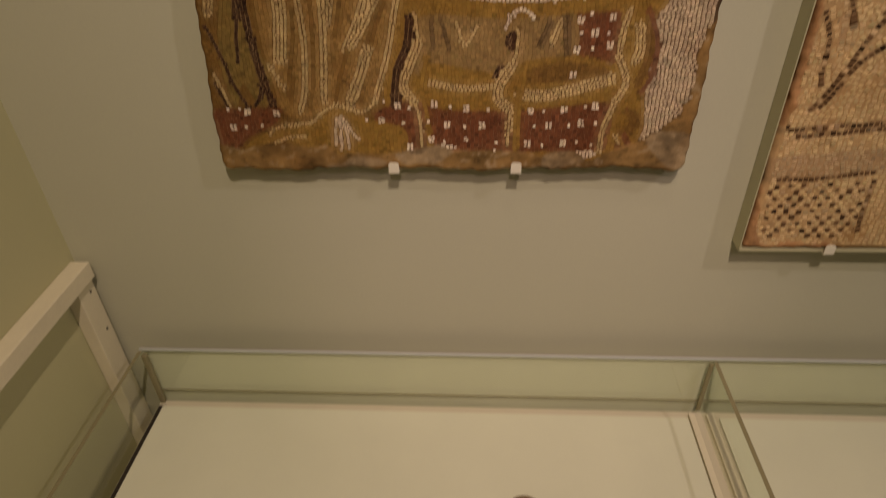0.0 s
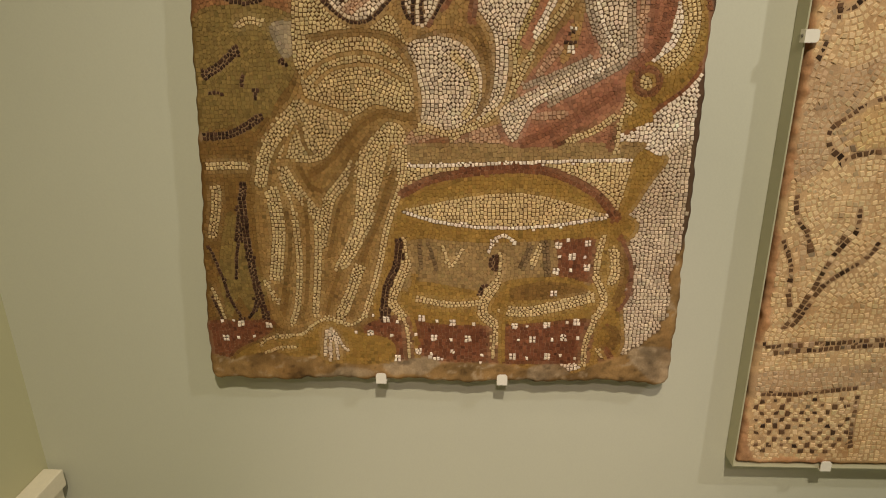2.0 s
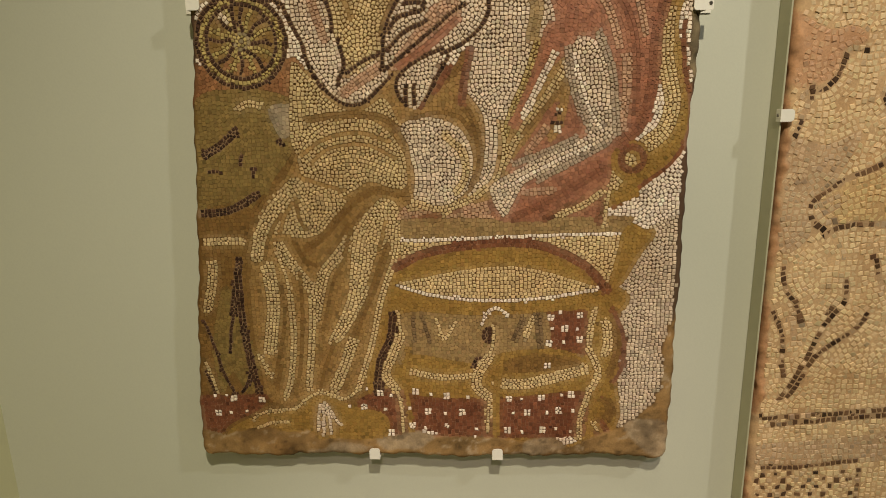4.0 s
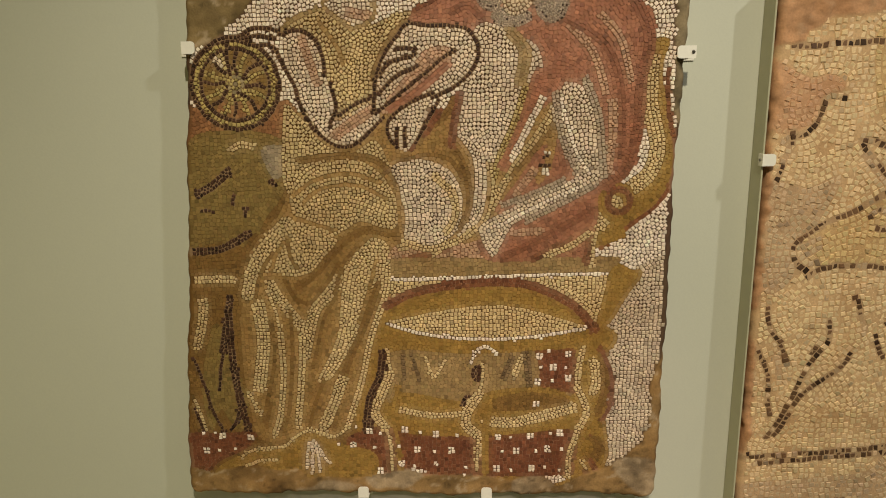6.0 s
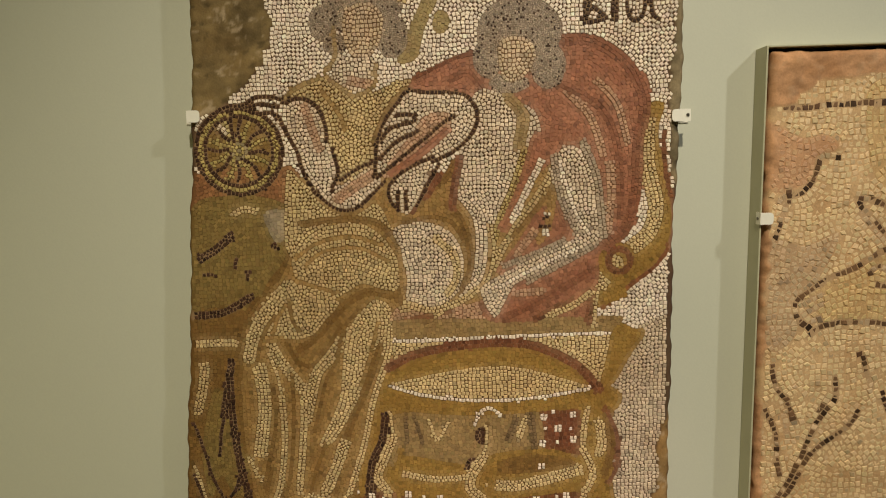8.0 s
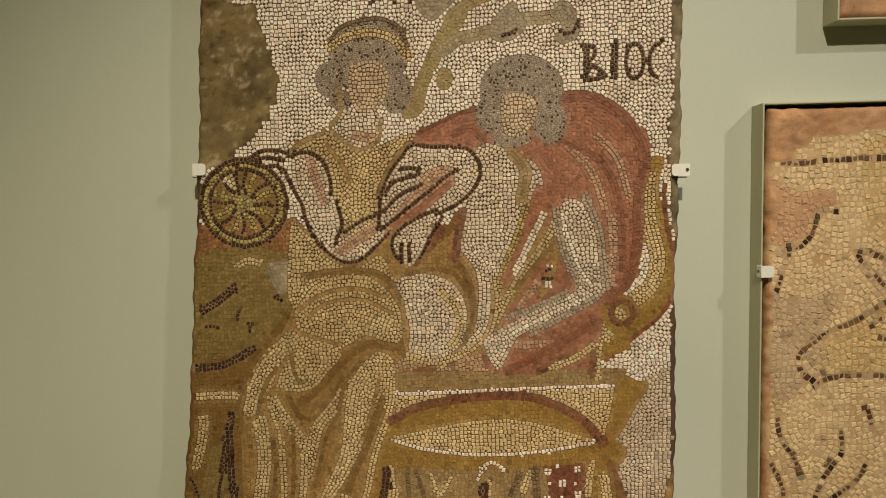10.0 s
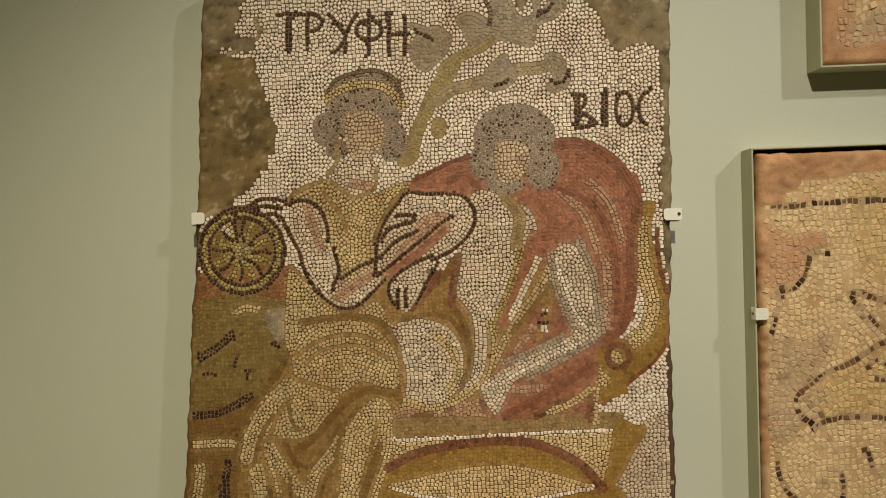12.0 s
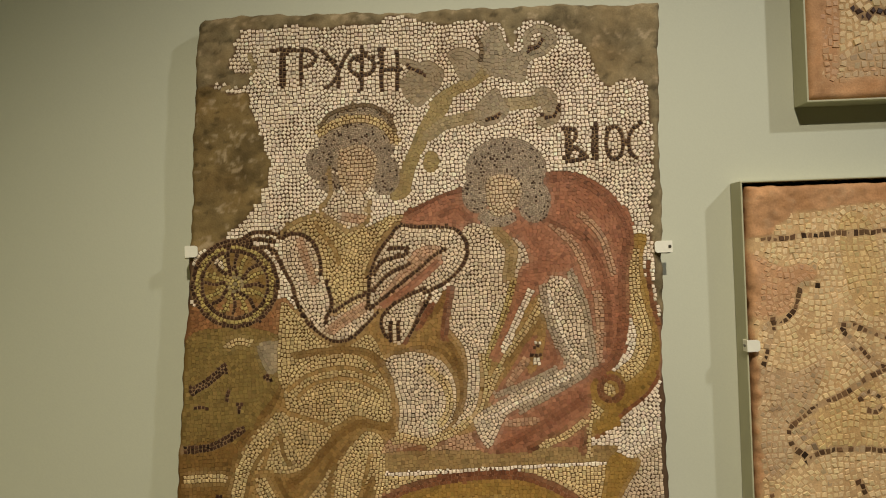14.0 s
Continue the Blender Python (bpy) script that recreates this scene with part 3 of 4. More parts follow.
area('umber', [(-478, 510), (-366, 525), (-388, 425), (-409, 333), (-391, 236), (-372, 128), (-511, 128), (-499, 333)])
area('basket', [(-409, 333), (-394, 260), (-378, 186), (-407, 134), (-438, 186), (-461, 134), (-473, 236), (-439, 368)])
line('cream', 18, [(-462, 460), (-430, 462), (-391, 462)])
line('sand', 20, [(-454, 414), (-462, 368), (-475, 321)])
line('dark', 16, [(-400, 423), (-412, 371), (-423, 312)])
line('dark', 9, [(-423, 312), (-432, 273), (-438, 227)])
line('dark', 16, [(-406, 392), (-407, 333), (-404, 273)])
line('dark', 17, [(-404, 273), (-400, 224), (-392, 175), (-383, 127)])
line('dark', 9, [(-402, 183), (-409, 158), (-423, 139)])
line('dark', 8, [(-484, 294), (-469, 239), (-454, 177), (-433, 129)])
line('dark', 8, [(-495, 190), (-486, 162), (-477, 129)])
line('sand', 8, [(-492, 208), (-480, 168), (-472, 131)])
# drape over the knees of the seated figure, a plain shape
line('sand', 18, [(-234, 822), (-222, 770), (-238, 724)])
area('ochre', [(-263, 660), (-282, 607), (-318, 552), (-355, 508), (-376, 440), (-386, 311), (-378, 189), (-365, 127), (-337, 114), (-289, 127), (-242, 142), (-196, 127), (-178, 152), (-145, 238), (-113, 357), (-83, 427), (-56, 506), (-54, 583), (-65, 648), (-106, 701), (-212, 702)])
area('sand', [(-262, 579), (-270, 623), (-252, 666), (-213, 685), (-128, 688), (-76, 642), (-61, 583), (-79, 556), (-132, 573), (-177, 551), (-221, 535), (-253, 552)])
area('sand', [(-269, 789), (-243, 775), (-201, 725), (-150, 705), (-103, 727), (-81, 694), (-71, 662), (-118, 689), (-183, 691), (-235, 667), (-269, 627), (-281, 671)])
area('sand', [(-278, 585), (-242, 550), (-177, 538), (-206, 507), (-238, 473), (-291, 472), (-319, 539)])
line('umber', 12, [(-245, 691), (-170, 699), (-106, 692), (-75, 667)])
line('ochre', 9, [(-259, 628), (-215, 655), (-150, 665), (-97, 648)])
line('ochre', 8, [(-244, 612), (-205, 638), (-140, 643), (-85, 618)])
line('cream', 22, [(-217, 609), (-152, 614), (-86, 590)])
line('ochre', 9, [(-264, 583), (-230, 571), (-187, 558)])
line('umber', 20, [(-63, 664), (-54, 594), (-56, 539), (-65, 449), (-81, 404)])
line('umber', 16, [(-77, 550), (-127, 557), (-172, 532), (-213, 488), (-242, 460), (-270, 444)])
area('sand', [(-284, 580), (-309, 561), (-340, 528), (-365, 483), (-379, 426), (-354, 422), (-338, 468), (-291, 474), (-257, 474), (-240, 496), (-264, 541)])
line('umber', 8, [(-350, 423), (-339, 465), (-318, 501), (-292, 523)])
line('umber', 9, [(-279, 541), (-275, 505), (-261, 480)])
line('ochre', 8, [(-315, 474), (-304, 508), (-287, 532)])
line('cream', 8, [(-374, 429), (-361, 479), (-336, 523), (-305, 555)])
line('ochre', 24, [(-286, 457), (-272, 422), (-245, 399)])
line('sand', 22, [(-317, 451), (-299, 417), (-264, 368)])
line('umber', 10, [(-291, 460), (-269, 422), (-241, 414), (-210, 448), (-179, 496)])
line('sand', 24, [(-169, 473), (-207, 428), (-233, 395), (-247, 346), (-259, 299)])
line('umber', 9, [(-191, 422), (-213, 387), (-229, 334), (-244, 275)])
line('cream', 9, [(-326, 440), (-311, 394), (-305, 356)])
area('cream', [(-132, 529), (-166, 486), (-180, 427), (-188, 358), (-208, 305), (-236, 250), (-206, 256), (-170, 310), (-138, 369), (-114, 427), (-85, 432), (-76, 483), (-84, 528), (-110, 543)])
line('sand', 10, [(-126, 506), (-152, 461), (-166, 393), (-187, 322)])
line('umber', 9, [(-143, 526), (-175, 486), (-191, 427)])
line('umber', 14, [(-106, 450), (-135, 369), (-170, 292), (-194, 214), (-209, 145)])
line('cream', 13, [(-83, 495), (-91, 433), (-123, 343), (-145, 250), (-163, 195), (-181, 145)])
line('ochre', 8, [(-109, 495), (-124, 438), (-147, 369)])
line('sand', 24, [(-186, 250), (-204, 201), (-228, 149)])
line('umber', 9, [(-222, 250), (-244, 195), (-259, 145)])
line('sand', 28, [(-344, 405), (-340, 335), (-346, 287), (-355, 236)])
line('umber', 10, [(-320, 370), (-320, 299), (-337, 220), (-352, 164)])
line('sand', 13, [(-305, 353), (-304, 263), (-317, 171), (-332, 127)])
line('umber', 9, [(-282, 393), (-284, 299), (-297, 189), (-312, 139)])
line('sand', 16, [(-260, 352), (-267, 263), (-281, 152)])
line('ochre', 8, [(-376, 406), (-374, 335), (-374, 251)])
line('cream', 10, [(-376, 222), (-367, 192), (-355, 174)])
line('umber', 8, [(-346, 152), (-333, 202)])
line('dark', 17, [(-467, 517), (-420, 520), (-386, 533), (-354, 552)])
# speckled dark red floor and the foot of the seat
area('wine', [(-517, 128), (-443, 134), (-372, 135), (-387, 102), (-451, 69), (-478, 44), (-530, 44)])
area('wine', [(-183, 122), (-111, 151), (5, 146), (302, 139), (305, 73), (283, 42), (-92, 42), (-126, 71), (-161, 97)])
area('gold', [(-466, 44), (-413, 82), (-315, 102), (-265, 135), (-184, 109), (-125, 90), (-128, 37), (-237, 23), (-456, 22)])
line('cream', 10, [(-404, 81), (-373, 97), (-314, 104), (-289, 125), (-259, 140), (-228, 132), (-205, 127), (-181, 145)])
line('cream', 9, [(-434, 46), (-388, 62), (-361, 72), (-328, 73)])
line('pale', 8, [(-261, 114), (-266, 82), (-269, 52)])
line('pale', 8, [(-254, 114), (-255, 81), (-256, 47)])
line('pale', 8, [(-248, 111), (-243, 81), (-241, 50)])
line('pale', 8, [(-243, 108), (-232, 83), (-223, 68)])
# couch with its cushion, rail and scrolled arm
area('rose', [(-70, 526), (-37, 532), (82, 560), (117, 495), (-71, 496)])
line('wine', 12, [(-60, 497), (16, 516), (82, 557)])
line('wine', 14, [(84, 554), (97, 524), (110, 497)])
line('sand', 12, [(-59, 522), (-16, 529)])
line('sand', 12, [(5, 511), (49, 537)])
area('slate', [(-80, 504), (117, 501), (367, 503), (338, 467), (170, 469), (-82, 462)], sharp=True)
area('cream', [(-82, 462), (181, 468), (343, 467), (329, 413), (318, 363), (267, 419), (170, 453), (64, 452), (-83, 417)], sharp=True)
area('gold', [(340, 471), (358, 489), (379, 478), (405, 470), (373, 418), (349, 374), (318, 352), (330, 419)])
line('gold', 30, [(318, 357), (346, 340), (331, 317), (316, 300)])
area('gold', [(404, 894), (431, 895), (421, 840), (441, 743), (450, 657), (425, 605), (371, 564), (316, 521), (312, 561), (362, 607), (406, 659), (407, 744), (393, 830)])
line('cream', 30, [(401, 862), (402, 787), (419, 712), (406, 659), (368, 626), (317, 566)])
line('wine', 10, [(430, 840), (437, 765), (454, 700), (450, 647), (425, 603), (381, 566), (321, 518)])
oval('gold', 349, 607, 36, 37)
ring('wine', 12, 353, 609, 21, 22)
oval('cream', 351, 607, 11, 11)
line('wine', 13, [(308, 566), (299, 524), (295, 490)])
line('cream', 9, [(317, 566), (309, 523), (307, 486)])
line('gold', 20, [(325, 534), (359, 548)])
line('white', 9, [(-78, 460), (10, 460), (96, 463), (181, 466), (254, 468), (340, 468)])
# round table and its curved legs
area('gold', [(-86, 405), (-23, 435), (64, 448), (165, 449), (224, 433), (278, 404), (313, 357), (282, 327), (173, 310), (63, 307), (-37, 314), (-97, 343), (-102, 372)])
line('wine', 19, [(-91, 406), (-34, 433), (64, 450), (165, 451), (224, 433), (278, 402), (316, 357)])
area('cream', [(-93, 369), (-35, 386), (63, 403), (150, 405), (236, 384), (300, 360), (270, 350), (184, 341), (63, 338), (-25, 349)])
line('white', 9, [(-93, 370), (-25, 349), (63, 338), (184, 340), (300, 358)])
area('slate', [(-88, 307), (63, 307), (228, 311), (272, 306), (275, 223), (232, 199), (97, 186), (-86, 196)])
line('dusk', 9, [(-62, 301), (-59, 253)])
line('dusk', 9, [(-43, 301), (-30, 253)])
line('cream', 9, [(-15, 295), (1, 259), (24, 295)])
line('dusk', 12, [(157, 301), (141, 259)])
line('cream', 12, [(174, 300), (161, 259)])
line('dusk', 14, [(184, 306), (192, 235)])
area('wine', [(204, 313), (282, 318), (284, 220), (214, 233)], sharp=True)
area('gold', [(-74, 221), (63, 205), (119, 229), (231, 235), (282, 205), (284, 155), (211, 139), (108, 130), (-71, 138)])
area('umber', [(125, 211), (186, 225), (253, 217), (271, 199), (187, 186), (125, 186)])
line('cream', 13, [(-66, 186), (-23, 176), (17, 174), (62, 179)])
line('cream', 24, [(106, 161), (154, 159), (210, 171), (277, 191)])
line('dark', 24, [(-97, 307), (-107, 254), (-127, 211), (-137, 145)])
area('dark', [(76, 277), (92, 283), (92, 247), (76, 253)])
area('dark', [(53, 192), (60, 217), (88, 221), (72, 205)])
line('cream', 20, [(-89, 260), (-108, 217), (-121, 180), (-102, 148)])
line('cream', 10, [(-91, 314), (-88, 272)])
line('cream', 10, [(-102, 151), (-92, 110), (-89, 42)])
line('gold', 10, [(-73, 235), (-85, 173), (-75, 110), (-74, 42)])
line('white', 9, [(76, 293), (85, 313), (105, 321), (122, 309)])
line('cream', 11, [(99, 283), (94, 235), (83, 211)])
line('cream', 22, [(88, 217), (66, 180), (65, 151), (88, 130)])
line('cream', 11, [(88, 130), (85, 52)])
line('gold', 14, [(110, 198), (103, 136), (103, 43)])
line('cream', 13, [(295, 317), (287, 271), (286, 235)])
line('cream', 16, [(286, 235), (306, 186), (290, 142)])
line('cream', 12, [(290, 142), (274, 86), (272, 39)])
line('gold', 18, [(307, 306), (305, 253), (326, 186), (302, 124), (293, 39)])
line('cream', 20, [(318, 288), (323, 247), (317, 223)])
line('umber', 16, [(335, 306), (341, 235), (328, 180)])
line('wine', 10, [(330, 317), (353, 259), (352, 199), (336, 162)])
oval('umber', 320, 101, 25, 31)
oval('gold', 306, 104, 17, 19)
line('cream', 9, [(299, 73), (311, 54)])
line('wine', 12, [(318, 73), (329, 54)])
dot(-441, 127)
dot(-382, 124)
dot(-477, 94)
dot(-169, 108)
dot(-135, 140)
dot(-62, 143)
dot(-37, 98)
dot(-70, 67)
dot(1, 133)
dot(33, 97)
dot(129, 127)
dot(194, 130)
dot(254, 137)
dot(166, 96)
dot(229, 101)
dot(126, 56)
dot(198, 57)
dot(210, 302)
dot(267, 306)
dot(237, 278)
dot(208, 248)
dot(267, 255)
dot(205, 199)
dot(-115, 50)
dot(-62, 47)
speck(-451, 94)
speck(-455, 134)
speck(-417, 98)
speck(-480, 134)
speck(-198, 109)
speck(-161, 148)
speck(-125, 103)
speck(-112, 135)
speck(-30, 136)
speck(-75, 105)
speck(-2, 95)
speck(45, 130)
speck(3, 65)
speck(-44, 61)
speck(154, 126)
speck(137, 95)
speck(206, 96)
speck(258, 101)
speck(155, 53)
speck(225, 60)
speck(254, 53)
speck(234, 136)
speck(228, 311)
speck(213, 278)
speck(262, 278)
speck(236, 249)
speck(62, 59)
line('white', 8, [(-62, 50), (-26, 50)])
line('white', 8, [(48, 40), (74, 39)])
line('white', 16, [(200, 33), (237, 31), (260, 34)])
# cloak and torso of the second figure, plain shapes
area('brick', [(-53, 935), (0, 963), (55, 987), (103, 993), (129, 958), (127, 904), (94, 892), (69, 924), (-39, 930)])
line('wine', 9, [(-53, 938), (0, 965), (55, 988), (98, 997)])
line('russet', 12, [(43, 950), (75, 960), (106, 926)])
area('pale', [(90, 930), (145, 919), (196, 889), (207, 840), (187, 790), (162, 729), (136, 688), (94, 688), (58, 741), (55, 812), (74, 871)])
area('ochre', [(-63, 742), (32, 761), (58, 741), (94, 688), (126, 688), (167, 718), (203, 774), (244, 799), (266, 728), (241, 676), (179, 634), (126, 581), (94, 538), (29, 527), (-52, 528), (-66, 637)])
line('straw', 13, [(177, 820), (155, 750), (131, 696), (117, 646)])
line('brick', 20, [(199, 840), (181, 775), (155, 713), (136, 675)])
line('white', 14, [(206, 795), (180, 744), (152, 690)])
line('sand', 14, [(234, 789), (204, 739), (173, 696), (139, 645), (118, 601)])
line('umber', 9, [(247, 794), (224, 744), (194, 706), (152, 656)])
line('mist', 13, [(250, 819), (237, 764), (251, 726)])
line('umber', 12, [(2, 749), (32, 775), (48, 802)])
line('pale', 24, [(61, 740), (89, 697), (94, 644), (86, 587), (56, 555)])
line('umber', 12, [(31, 722), (57, 691), (72, 641), (71, 593), (47, 551)])
line('sand', 10, [(113, 677), (118, 635), (109, 587), (90, 551)])
area('pale', [(-73, 677), (-60, 637), (-50, 583), (-51, 539), (-4, 525), (40, 544), (60, 587), (56, 636), (31, 673), (-22, 692)])
line('cream', 14, [(-51, 532), (-4, 520), (51, 536), (85, 560)])
line('umber', 9, [(-48, 689), (0, 699), (42, 685), (62, 648)])
line('cream', 16, [(9, 657), (41, 625), (46, 582), (27, 549)])
line('wine', 15, [(56, 805), (46, 757), (40, 714)])
line('wine', 12, [(20, 779), (-8, 737)])
area('brick', [(244, 1016), (292, 1020), (345, 997), (386, 957), (407, 894), (393, 830), (389, 713), (369, 660), (320, 628), (307, 705), (294, 791), (275, 845), (217, 874), (194, 923), (225, 952)])
line('russet', 20, [(244, 1013), (292, 1012), (339, 989), (375, 951), (396, 894), (385, 830), (382, 745), (364, 671), (329, 640)])
line('russet', 13, [(278, 920), (319, 886), (344, 832), (352, 767), (354, 693)])
line('rose', 16, [(256, 921), (297, 876), (321, 811)])
line('rose', 14, [(310, 940), (346, 896), (365, 831)])
line('wine', 10, [(235, 938), (277, 915)])
line('rose', 18, [(334, 789), (336, 725), (330, 661)])
area('brick', [(121, 588), (160, 646), (205, 708), (255, 739), (269, 695), (256, 642), (191, 612)])
line('russet', 14, [(243, 718), (252, 664), (203, 633)])
line('ochre', 16, [(228, 734), (221, 686), (203, 649)])
line('rose', 16, [(160, 624), (193, 666)])
dot(218, 697)
dot(215, 665)
line('dark', 8, [(214, 695), (222, 695)])
line('dark', 8, [(210, 678), (220, 676)])
area('brick', [(101, 498), (119, 534), (179, 570), (265, 599), (313, 593), (306, 555), (262, 519), (198, 495)])
line('russet', 14, [(134, 502), (188, 527), (253, 562), (297, 588)])
line('rose', 16, [(157, 549), (210, 553)])
line('wine', 12, [(198, 500), (252, 530)])
line('cream', 12, [(301, 550), (268, 525), (219, 505)])
area('pale', [(225, 793), (258, 826), (289, 802), (313, 726), (319, 662), (288, 629), (223, 601), (157, 565), (118, 502), (91, 557), (126, 585), (202, 623), (262, 648), (268, 674), (233, 739)])
line('mist', 15, [(285, 829), (309, 769), (318, 704), (323, 651)])
line('mist', 12, [(230, 804), (244, 728), (268, 674)])
line('mist', 12, [(137, 603), (192, 623), (251, 648)])
line('mist', 12, [(310, 641), (244, 605), (179, 572)])
line('mist', 9, [(268, 663), (311, 673)])
line('white', 9, [(241, 793), (269, 706), (294, 663)])
line('white', 9, [(125, 561), (202, 601), (278, 636)])
# bodice, sleeves and arms of the first figure, plain shapes
area('sand', [(-272, 919), (-228, 944), (-184, 964), (-152, 938), (-109, 930), (-54, 950), (-29, 949), (-56, 911), (-85, 869), (-97, 805), (-115, 778), (-158, 764), (-189, 829), (-208, 895)])
line('cream', 20, [(-152, 936), (-126, 903), (-144, 860), (-167, 834)])
line('cream', 18, [(-55, 938), (-89, 891), (-112, 859)])
line('umber', 13, [(-44, 932), (-78, 890), (-102, 837)])
line('ochre', 9, [(-196, 938), (-165, 893), (-155, 861)])
oval('cream', -148, 819, 31, 28)
area('pale', [(-262, 908), (-240, 920), (-208, 906), (-192, 862), (-178, 807), (-169, 764), (-114, 794), (-88, 783), (-105, 746), (-149, 718), (-192, 730), (-233, 788), (-258, 853)])
line('rose', 16, [(-229, 909), (-215, 863), (-205, 830)])
line('rose', 20, [(-176, 737), (-137, 763), (-104, 783)])
area('pale', [(-90, 858), (-56, 911), (-38, 930), (42, 926), (76, 915), (90, 884), (65, 837), (5, 801), (-60, 782), (-95, 778), (-100, 826)])
area('rose', [(-3, 887), (40, 886), (28, 843), (-49, 792), (-93, 774), (-48, 835)])
line('brick', 14, [(34, 859), (-16, 818), (-71, 782)])
area('pale', [(-83, 739), (-61, 773), (0, 810), (7, 790), (-13, 753), (-36, 710), (-63, 711)])
line('wine', 11, [(4, 780), (-13, 742), (-36, 706)])
# heads as plain ovals under their hair
oval('hair', -112, 1097, 74, 69)
oval('hair', -185, 1056, 28, 33)
oval('hair', -166, 1018, 22, 19)
oval('hair', -62, 1030, 30, 39)
area('tan', [(-144, 1079), (-103, 1091), (-77, 1068), (-80, 1031), (-96, 1001), (-118, 989), (-143, 1006), (-152, 1044)])
area('pale', [(-166, 1001), (-139, 995), (-96, 993), (-95, 958), (-109, 934), (-147, 938), (-175, 961)])
line('rose', 18, [(-139, 952), (-109, 947)])
line('cream', 18, [(-183, 1115), (-156, 1131), (-107, 1140), (-64, 1127), (-40, 1098)])
line('dusk', 10, [(-182, 1128), (-161, 1151), (-123, 1162), (-85, 1163), (-53, 1146), (-38, 1111)])
line('slate', 9, [(-168, 1045), (-168, 996), (-188, 968), (-163, 945), (-136, 927), (-98, 943), (-95, 977)])
line('slate', 10, [(-200, 959), (-239, 945), (-272, 919)])
oval('hair', 169, 1029, 77, 63)
oval('hair', 221, 970, 32, 43)
oval('hair', 112, 985, 28, 35)
oval('hair', 150, 941, 37, 19)
area('tan', [(133, 1014), (180, 1020), (199, 993), (188, 961), (161, 942), (135, 955)])
line('slate', 22, [(149, 914), (174, 881), (167, 828)])
# wheel with curved spokes
oval('umber', -357, 831, 80, 80)
oval('rust', -353, 783, 43, 24)
line('straw', 11, [(-340, 834), (-321, 847), (-300, 853)])
line('dark', 8, [(-342, 839), (-329, 858), (-311, 867)])
line('straw', 11, [(-347, 845), (-343, 867), (-332, 886)])
line('dark', 8, [(-352, 847), (-356, 870), (-350, 889)])
line('straw', 11, [(-360, 848), (-373, 867), (-379, 888)])
line('dark', 8, [(-365, 846), (-384, 859), (-394, 877)])
line('straw', 11, [(-371, 841), (-394, 845), (-413, 856)])
line('dark', 8, [(-374, 836), (-396, 832), (-416, 838)])
line('straw', 11, [(-374, 828), (-393, 815), (-414, 809)])
line('dark', 8, [(-373, 823), (-385, 804), (-403, 795)])
line('straw', 11, [(-367, 817), (-371, 795), (-382, 776)])
line('dark', 8, [(-363, 815), (-358, 792), (-364, 773)])
line('straw', 11, [(-354, 814), (-341, 795), (-335, 774)])
line('dark', 8, [(-349, 816), (-330, 803), (-321, 785)])
line('straw', 11, [(-343, 821), (-321, 817), (-301, 806)])
line('dark', 8, [(-341, 826), (-318, 830), (-299, 824)])
line('pale', 12, [(-394, 878), (-381, 869)])
line('pale', 12, [(-315, 879), (-305, 866)])
ring('dark', 8, -357, 831, 64, 64)
ring('straw', 9, -357, 831, 73, 72)
ring('dark', 8, -357, 831, 82, 81)
oval('leaf', -356, 832, 14, 14)
ring('straw', 7, -356, 832, 8, 8)
# dark outlines
line('dark', 8, [(-424, 879), (-398, 902), (-371, 914), (-343, 916), (-321, 927), (-294, 929), (-270, 923)])
line('dark', 8, [(-349, 909), (-316, 916), (-281, 911)])
line('dark', 8, [(-365, 911), (-369, 885), (-364, 846)])
line('dark', 8, [(-349, 909), (-317, 899), (-286, 900), (-280, 887)])
line('dark', 8, [(-280, 897), (-264, 859), (-247, 826), (-234, 779), (-208, 742), (-176, 718), (-147, 717), (-120, 734), (-88, 765)])
line('dark', 8, [(-261, 921), (-234, 924), (-207, 910), (-193, 878), (-190, 847)])
line('dark', 8, [(-182, 829), (-171, 786), (-185, 758)])
line('dark', 8, [(-167, 772), (-136, 793), (-107, 803)])
line('dark', 8, [(-102, 778), (-97, 837), (-81, 879), (-56, 911), (-38, 931), (-1, 929), (42, 927), (72, 919), (90, 890), (85, 861), (60, 831), (27, 811), (3, 801)])
line('dark', 8, [(-88, 783), (-48, 814), (-4, 847), (27, 873), (51, 885)])
line('dark', 8, [(-96, 839), (-68, 866), (-30, 875)])
line('dark', 8, [(-90, 813), (-58, 842), (-23, 856)])
line('dark', 8, [(-57, 889), (-30, 888), (-23, 875)])
line('dark', 8, [(3, 810), (-49, 786), (-76, 759), (-75, 731), (-59, 711)])
line('dark', 8, [(16, 795), (-5, 758), (-28, 718)])
line('dark', 8, [(-62, 744), (-61, 717)])
line('dark', 8, [(-47, 747), (-46, 712)])
# lettering
line('black', 9, [(-273, 1277), (-249, 1276), (-227, 1275)])
line('black', 12, [(-249, 1272), (-251, 1238), (-252, 1209)])
line('black', 9, [(-215, 1270), (-216, 1237), (-216, 1207)])
line('black', 9, [(-222, 1275), (-200, 1274), (-186, 1262), (-194, 1248), (-209, 1242)])
line('black', 9, [(-169, 1270), (-156, 1252), (-142, 1228), (-146, 1200)])
line('black', 9, [(-122, 1270), (-135, 1249), (-144, 1228), (-153, 1212), (-167, 1201)])
line('black', 9, [(-97, 1280), (-98, 1237), (-100, 1194)])
ring('black', 9, -98, 1241, 24, 19)
line('black', 11, [(-58, 1268), (-60, 1235), (-62, 1196)])
line('black', 10, [(-29, 1262), (-30, 1229), (-33, 1195)])
line('black', 9, [(-57, 1230), (-44, 1231), (-31, 1229)])
